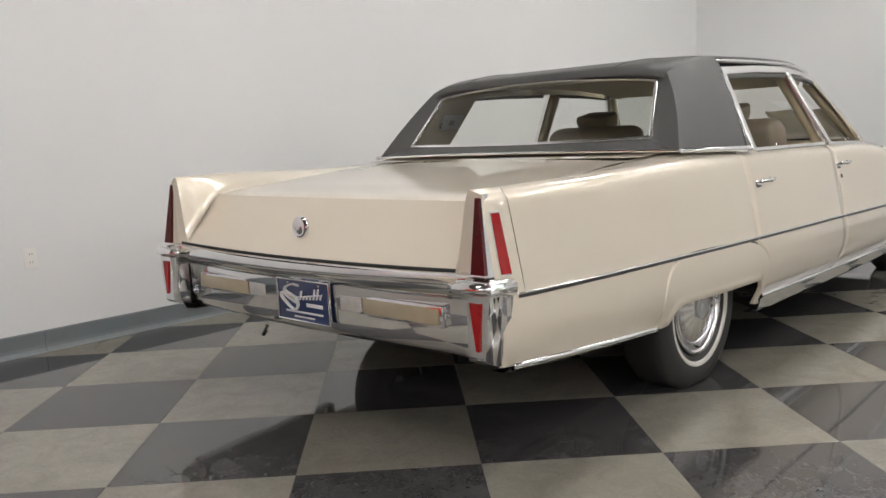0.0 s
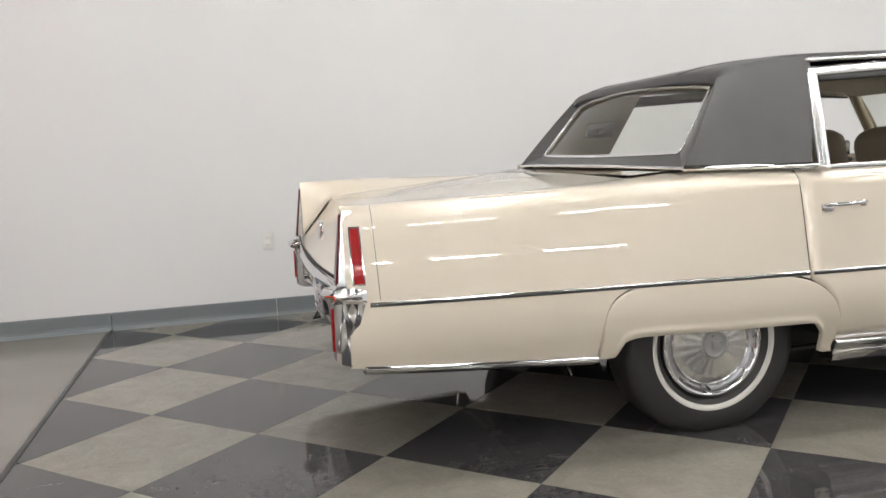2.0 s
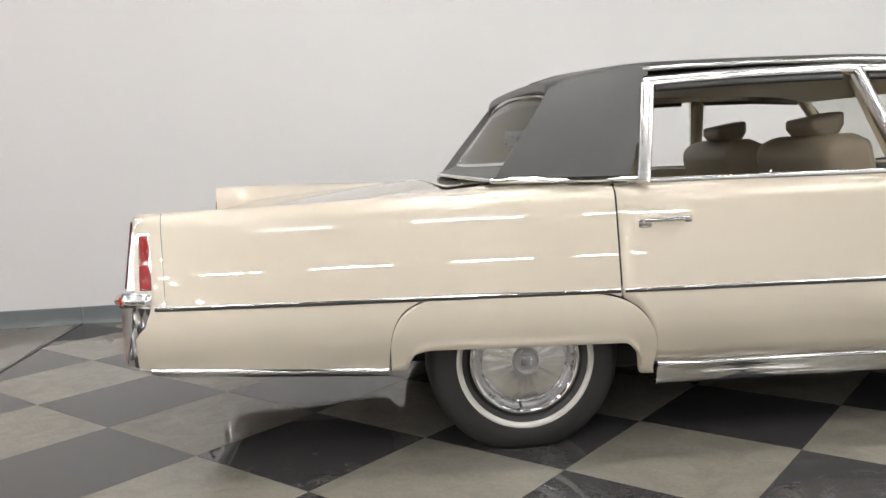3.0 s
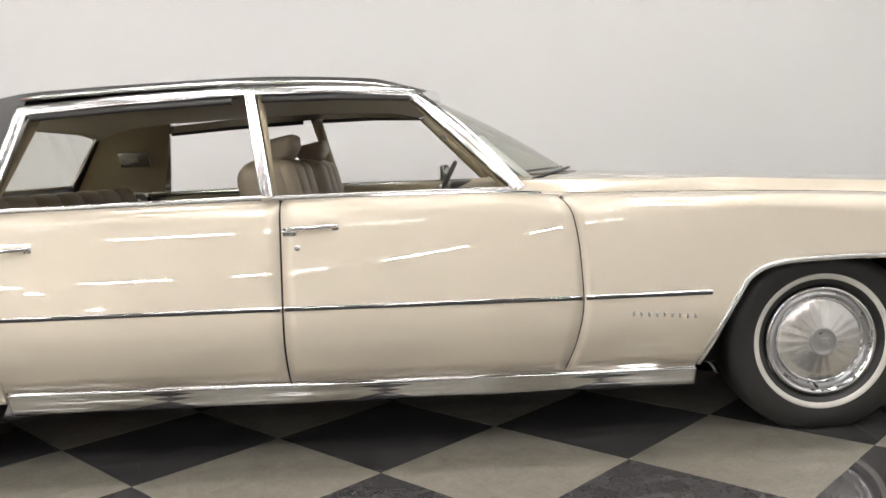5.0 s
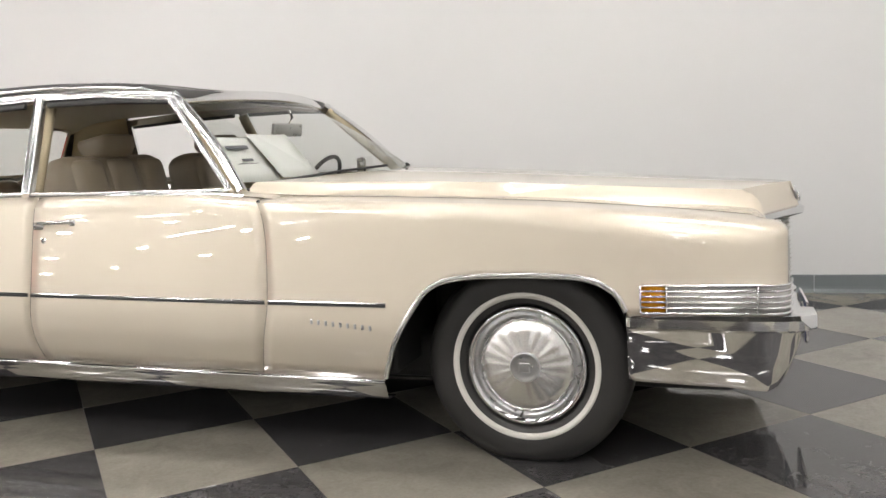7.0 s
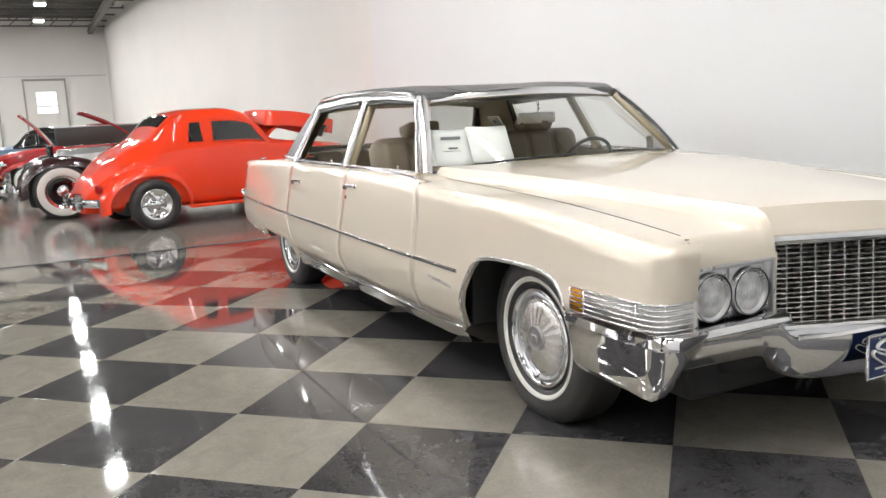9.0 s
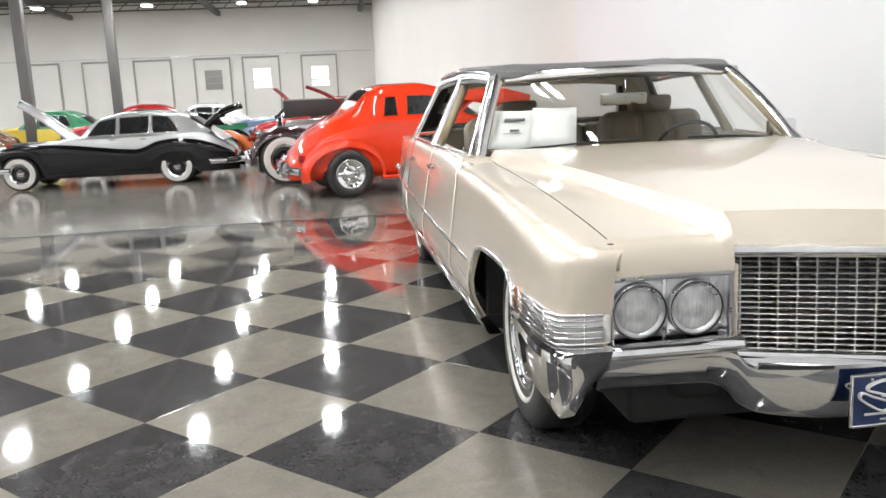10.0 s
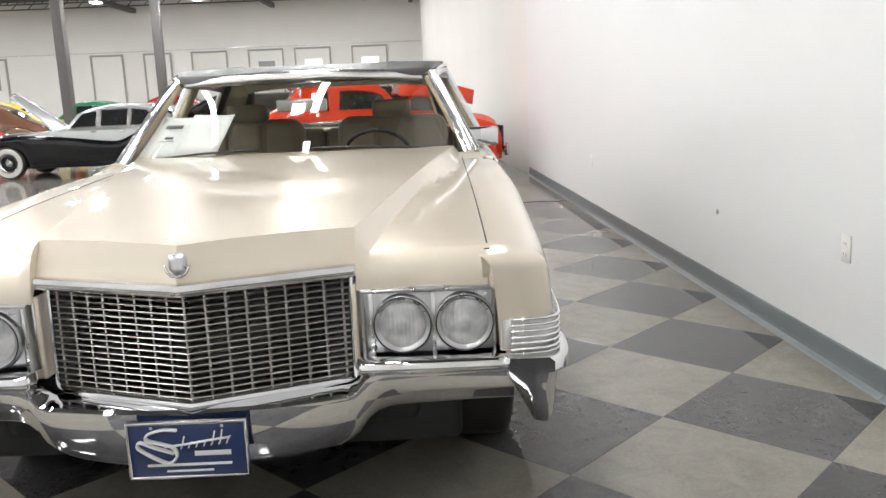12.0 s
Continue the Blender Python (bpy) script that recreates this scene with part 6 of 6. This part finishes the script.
def touring_saloon(m):
    """A long saloon with black wings that flow down the doors, silver cabin and both lids raised. It faces +x from its rear axle."""
    car = thing("show_car", m, "black and silver 1950s saloon with whitewalls, bonnet and boot raised", "car", "show cars")
    wb, r = 3.03, 0.345
    wing = curve((-1.22, 0.46), (-1.12, 0.58), (-0.8, 0.76), (-0.4, 0.88), (0.0, 0.915), (0.35, 0.875), (0.58, 0.78), (0.75, 0.735), (1.0, 0.75), (1.6, 0.82), (2.2, 0.885), (2.8, 0.905), (3.2, 0.87), (3.5, 0.77), (3.66, 0.60))
    half = curve((-1.22, 0.55), (-1.0, 0.76), (-0.5, 0.87), (0.0, 0.89), (0.7, 0.86), (2.0, 0.87), (3.0, 0.88), (3.4, 0.83), (3.66, 0.66))
    tub = curve((-1.22, 0.50), (-1.1, 0.64), (-0.8, 0.90), (-0.5, 1.06), (0.2, 1.02), (1.0, 1.01), (1.85, 1.01), (2.4, 0.95), (3.2, 0.86), (3.5, 0.74), (3.66, 0.58))
    roof = curve((-0.95, 0.84), (-0.75, 1.00), (-0.5, 1.19), (-0.25, 1.35), (0.05, 1.44), (0.5, 1.485), (1.0, 1.475), (1.35, 1.42), (1.56, 1.34), (1.72, 1.18), (1.86, 1.02))

    def foot(x):
        d = abs(x - wb) / 0.43
        if d < 1:
            return max(0.24, 0.30 + 0.40 * (1 - d ** 2.4) ** 0.5)
        d = abs(x) / 0.40
        return max(0.22, 0.20 + 0.25 * (1 - d ** 2.2) ** 0.5) if d < 1 else 0.22

    def cab(x, v):
        """Half width and height on the cabin side: v runs from the belt (0) to the roof's middle (1)."""
        zt, zb = roof(x), min(1.0, roof(x) - 0.01)
        e = min(1.0, v / 0.62)
        y = 0.79 - 0.17 * e if v <= 0.62 else 0.62 * math.cos((v - 0.62) / 0.38 * math.pi / 2) ** 0.55
        z = zb + (zt - zb) * (0.80 * e if v <= 0.62 else 0.80 + 0.20 * math.sin((v - 0.62) / 0.38 * math.pi / 2))
        return y, z

    for s in (-1, 1):
        rows = []
        for i in range(80):
            x = -1.22 + 4.88 * i / 79
            zb, zt, w = foot(x), wing(x), half(x)
            zb = min(zb, zt - 0.05)
            row = [(x, s * (w - 0.03 * (1 - k / 8) ** 2), zb + (zt - 0.10 - zb) * k / 8) for k in range(9)]
            row += [(x, s * (w - 0.10 * (1 - math.cos(a))), zt - 0.10 * (1 - math.sin(a))) for a in (0.4, 0.8, 1.2, 1.57)]
            row += [(x, s * (w - 0.20), zt - 0.01), (x, s * (w - 0.28), zt - 0.06)]
            rows.append(row)
        part("flowing_wing", sheet(rows), "black_paint", car, "glossy black wing line")
        rows = []
        for i in range(60):
            x = -1.20 + 4.82 * i / 59
            w, zt = half(x), tub(x)
            rows.append([(x, s * (w - 0.075), min(wing(x), zt) - 0.12), (x, s * (w - 0.078), zt - 0.06), (x, s * (w - 0.10), zt - 0.015), (x, s * (w - 0.16), zt), (x, 0, zt + 0.012)])
        part("tub", sheet(rows), "silver_paint", car)
        part("tail_stripe", ribbon([(x, s * (half(x) - 0.24), wing(x) + 0.012) for x in (-1.12, -0.95, -0.75, -0.5, -0.25, 0.0)], 0.12, 0.02, (0, s * 0.6, 0.8)), "silver_paint", car)
        part("side_strip", ribbon([(x, s * (half(x) - 0.002), 0.30) for x in (0.5, 1.2, 1.9, 2.5)], 0.03, 0.012, (0, s, 0)), "black_paint", car)
        for x0, x1, a, b in ((1.14, 1.68, 0.0, -0.20), (0.50, 1.06, 0.0, 0.0), (-0.08, 0.42, 0.20, 0.0)):
            rr = []
            for v in (0.06, 0.2, 0.35, 0.5, 0.60):
                q = v / 0.60
                xs = [x0 + a * q * q + (x1 + b * q * q - x0 - a * q * q) * k / 8 for k in range(9)]
                rr.append([(x, s * (cab(x, v)[0] + 0.008), cab(x, v)[1]) for x in xs])
            g = part("side_window", sheet(rr), "dark_glass", car, "dark side glass")
            part("surround", tube(rr[0] + [q[-1] for q in rr[1:]] + rr[-1][::-1][1:] + [q[0] for q in rr[::-1][1:]], 0.012, 6), "chrome", g)
        for x, z in ((1.16, 0.93), (0.56, 0.93)):
            part("door_handle", tube([(x - 0.02, s * 0.80, z), (x + 0.10, s * 0.81, z)], 0.012, 6), "chrome", car)
        lamp = part("headlight", lathe([(0.0, 0.05), (0.06, 0.045), (0.095, 0.015), (0.10, -0.03), (0.0, -0.05)], 24), "chrome", car, "round chrome headlight")
        lamp.matrix_basis = pose(3.60, s * 0.56, 0.69, 0, 0, -90)
        part("tail_light", block((-1.20, s * 0.60 - 0.03, 0.52), (-1.14, s * 0.60 + 0.03, 0.62), 0.012), "red_lens", car)
        for x in (0.0, wb):
            show_wheel(car, x, s * 0.77, r, s, True, False)
            part("wheel_house", block((x - 0.40, min(s * 0.30, s * 0.66), 0.24), (x + 0.40, max(s * 0.30, s * 0.66), 0.70), 0.05), "black", car)
    rows = []
    for i in range(30):
        x = -0.95 + 2.80 * i / 29
        side = [cab(x, v) for v in (0, 0.15, 0.3, 0.45, 0.62, 0.7, 0.78, 0.86, 0.94, 1.0)]
        rows.append([(x, -y, z) for y, z in side] + [(x, y, z) for y, z in side[::-1][1:]])
    part("cabin", sheet(rows), "silver_paint", car, "rounded silver cabin")
    for nm, xa, xb in (("windscreen", 1.54, 1.82), ("rear_screen", -0.62, -0.30)):
        rows = []
        for i in range(6):
            x = xa + (xb - xa) * i / 5
            side = [cab(x, v) for v in (0.66, 0.74, 0.82, 0.9, 1.0)]
            rows.append([(x, -y, z + 0.010) for y, z in side] + [(x, y, z + 0.010) for y, z in side[::-1][1:]])
        part(nm, sheet(rows), "dark_glass", car, "dark curved screen")
    part("underbody", block((-0.9, -0.66, 0.20), (3.4, 0.66, 0.50), 0.05), "black", car)
    part("engine_bay", block((2.25, -0.45, 0.70), (3.30, 0.45, 0.93), 0.05), "black", car)
    grille = part("grille", block((3.58, -0.20, 0.36), (3.72, 0.20, 0.86), 0.06, 3), "chrome", car, "tall chrome grille")
    for k in range(-4, 5):
        part("bar", block((3.721, k * 0.04 - 0.008, 0.42), (3.728, k * 0.04 + 0.008, 0.80), 0.002), "dark_glass", grille)
    for nm, x, sg in (("front_bumper", 3.84, 1), ("rear_bumper", -1.34, -1)):
        b = part(nm, ribbon([(x - sg * 0.34 * abs(i / 8) ** 3, 0.86 * i / 8, 0.42) for i in range(-8, 9)], 0.12, 0.04, (sg, 0, 0)), "chrome", car, "heavy chrome bumper")
        for y in (-0.36, 0.36):
            part("overrider", block((x - 0.04, y - 0.035, 0.32), (x + 0.05, y + 0.035, 0.58), 0.025), "chrome", b)
        for sy in (-1, 1):
            part("bumper_end", ribbon([(x - sg * (0.34 + 0.32 * t), sy * (0.86 + 0.05 * t), 0.42) for t in (0, 0.5, 1)], 0.11, 0.035, (0, sy, 0)), "chrome", b)
    for nm, pm, hinge, tip, w0, w1, bow in (("bonnet_lid", "silver_paint", (2.10, 1.00), (3.12, 1.80), 0.46, 0.26, 0.05), ("boot_lid", "black_paint", (-0.44, 1.12), (-1.26, 1.58), 0.44, 0.50, 0.10)):
        rows = []
        for i in range(11):
            t = i / 10
            x, z = hinge[0] + (tip[0] - hinge[0]) * t, hinge[1] + (tip[1] - hinge[1]) * t + bow * math.sin(math.pi * t)
            rows.append([(x, (w0 + (w1 - w0) * t) * j / 6, z - 0.09 * (j / 6) ** 2) for j in range(-6, 7)])
        part(nm, sheet(rows, thick=0.05, inward=lambda co: (0, 0, -1)), pm, car, "raised lid")
    return car


def at(x, y, yaw, k):
    return pose(x, y, 0, 0, 0, yaw) @ Matrix.Diagonal((k, k, k, 1))


show_car(at(-5.45, -0.28, 100.0, 0.90), "glossy orange-red 1930s hot-rod coupe with raised bonnet", "car", "red_paint", "red_paint", "red_paint", L=4.35, wb=2.72, W=1.84, H=1.60, r=0.345, white=False, spoked=True, shape="coupe", wing_in=0.10, wing_len=0.58,
         bonnet_up=[(180, "red_paint", -9, 0.55, 1.55, 1.15, 0.50, 0.22), (180, "red_paint", 35, 0.50, 1.12, 0.45, 0.46)])
tourer = show_car(at(-7.72, -0.72, -88.0, 0.92), "silver and dark maroon 1930s tourer with whitewall tyres and raised bonnet", "car", "silver_paint", "maroon_paint", "maroon_paint", L=4.7, wb=3.5, W=1.75, H=1.50, r=0.43, shape="tourer", nose=1.80,
         bonnet_up=[(180, "crimson_paint", 30, 0.45, 1.16, 1.0, 0.36)])
part("bonnet_side", block((0.30, 0.30, 1.13), (1.74, 0.35, 1.42), 0.02), "dash", tourer, "black folded-up bonnet side")
part("bonnet_top", block((0.30, -0.02, 1.415), (1.74, 0.33, 1.44), 0.012), "silver_paint", tourer)
touring_saloon(at(-8.80, -4.20, -90.5, 0.84))
show_car(at(-12.3, -5.25, -88.0, 0.90), "orange delivery car with green stripe and black roof", "car", "orange_paint", "black_paint", "orange_paint", L=4.6, wb=2.9, H=1.32, shape="tourer", trim="green_paint")
show_car(at(-13.4, -1.5, -95.0, 0.86), "crimson 1940s saloon with bonnet raised", "car", "crimson_paint", "crimson_paint", "crimson_paint", H=1.62, bonnet_up=[(180, "crimson_paint", 50, 0.8, 1.05, 1.1, 0.4)])
show_car(at(-16.5, -6.6, -88.0, 0.86), "crimson 1950s saloon parked in a far row", "car", "crimson_paint", "crimson_paint", "crimson_paint", H=1.66, white=False)
show_car(at(-16.8, -2.4, -92.0, 0.86), "blue-grey 1940s coupe parked in a far row", "car", "blue_paint", "dark_glass", "blue_paint", H=1.62)
show_car(at(-12.9, -10.9, -90.0, 0.82), "crimson low sports car with chrome bumpers", "car", "crimson_paint", "crimson_paint", "crimson_paint", L=4.3, H=1.30, r=0.33, white=False)
show_car(at(-15.6, -11.3, -85.0, 0.86), "dark brown 1930s saloon with chrome lamps", "car", "brown_paint", "brown_paint", "brown_paint", H=1.60)
show_car(at(-18.2, -9.4, -95.0, 0.86), "yellow and dark green 1930s roadster in a far row", "car", "yellow_paint", "green_paint", "yellow_paint", H=1.58)
show_car(at(-19.4, -12.8, -88.0, 0.86), "gold 1950s saloon in a far row", "car", "brown_paint", "yellow_paint", "brown_paint", H=1.64)
show_car(at(-20.6, -5.6, -90.0, 0.86), "white 1950s saloon in a far row", "car", "silver_paint", "silver_paint", "silver_paint", H=1.64)
show_car(at(-15.2, -14.6, -90.0, 0.86), "dark maroon 1940s saloon in a far row", "car", "maroon_paint", "maroon_paint", "maroon_paint", H=1.66)


# ---- floor tiles, 24 inch, laid across the wall's line ----
T, TA, TO = 0.6096, radians(46.05), Vector((0.0047, -0.2839))
tu, tv = Vector((math.cos(TA), math.sin(TA))), Vector((-math.sin(TA), math.cos(TA)))


def clip(poly, nx, ny, c):
    """Keeps the part of a polygon where nx * x + ny * y <= c."""
    out = []
    for i, p in enumerate(poly):
        q = poly[(i + 1) % len(poly)]
        a, b = nx * p[0] + ny * p[1] - c, nx * q[0] + ny * q[1] - c
        if a <= 0:
            out.append(p)
        if a * b < 0:
            t = a / (a - b)
            out.append((p[0] + t * (q[0] - p[0]), p[1] + t * (q[1] - p[1])))
    return out


def tile_mesh(name, poly, material):
    bm = bmesh.new()
    c = Vector((sum(p[0] for p in poly) / len(poly), sum(p[1] for p in poly) / len(poly)))
    low = [bm.verts.new((p[0], p[1], -0.003)) for p in poly]
    mid = [bm.verts.new((p[0], p[1], -0.0006)) for p in poly]
    top = [bm.verts.new((*(Vector(p) + (c - Vector(p)).normalized() * 0.0015), 0.0)) for p in poly]
    n = len(poly)
    for a, b in ((low, mid), (mid, top)):
        for i in range(n):
            bm.faces.new((a[i], a[(i + 1) % n], b[(i + 1) % n], b[i]))
    bm.faces.new(top)
    bmesh.ops.recalc_face_normals(bm, faces=bm.faces)
    me = bpy.data.meshes.new(name)
    bm.to_mesh(me)
    bm.free()
    me.materials.append(M[material])
    return me


h = T / 2 - 0.0006
square = [tuple(tu * a + tv * b) for a, b in ((-h, -h), (h, -h), (h, h), (-h, h))]
full = {k: tile_mesh("tile", square, k) for k in ("dark_tile", "light_tile")}
for i in range(-14, 20):
    for j in range(-20, 14):
        c = TO + tu * (T * (i + 0.5)) + tv * (T * (j + 0.5))
        kind = "dark_tile" if (i + j) % 2 == 0 else "light_tile"
        poly = [(c.x + p[0], c.y + p[1]) for p in square]
        cut = clip(clip(clip(clip(poly, -1, 0, -X_EDGE - 0.001), 1, 0, X_EAST), 0, -1, 7.4), -0.036, 1, 2.39 - 0.036 * 3.4)
        if len(cut) < 3:
            continue
        area = abs(sum(cut[k][0] * cut[(k + 1) % len(cut)][1] - cut[(k + 1) % len(cut)][0] * cut[k][1] for k in range(len(cut)))) / 2
        if area < 0.004:
            continue
        if area > 0.999 * (2 * h) ** 2:
            ob = part("tile", full[kind], kind, tile_bed)
            ob.location = (c.x, c.y, 0)
        else:
            m0 = Vector((sum(p[0] for p in cut) / len(cut), sum(p[1] for p in cut) / len(cut)))
            ob = part("tile", tile_mesh("tile", [(p[0] - m0.x, p[1] - m0.y) for p in cut], kind), kind, tile_bed)
            ob.location = (m0.x, m0.y, 0)
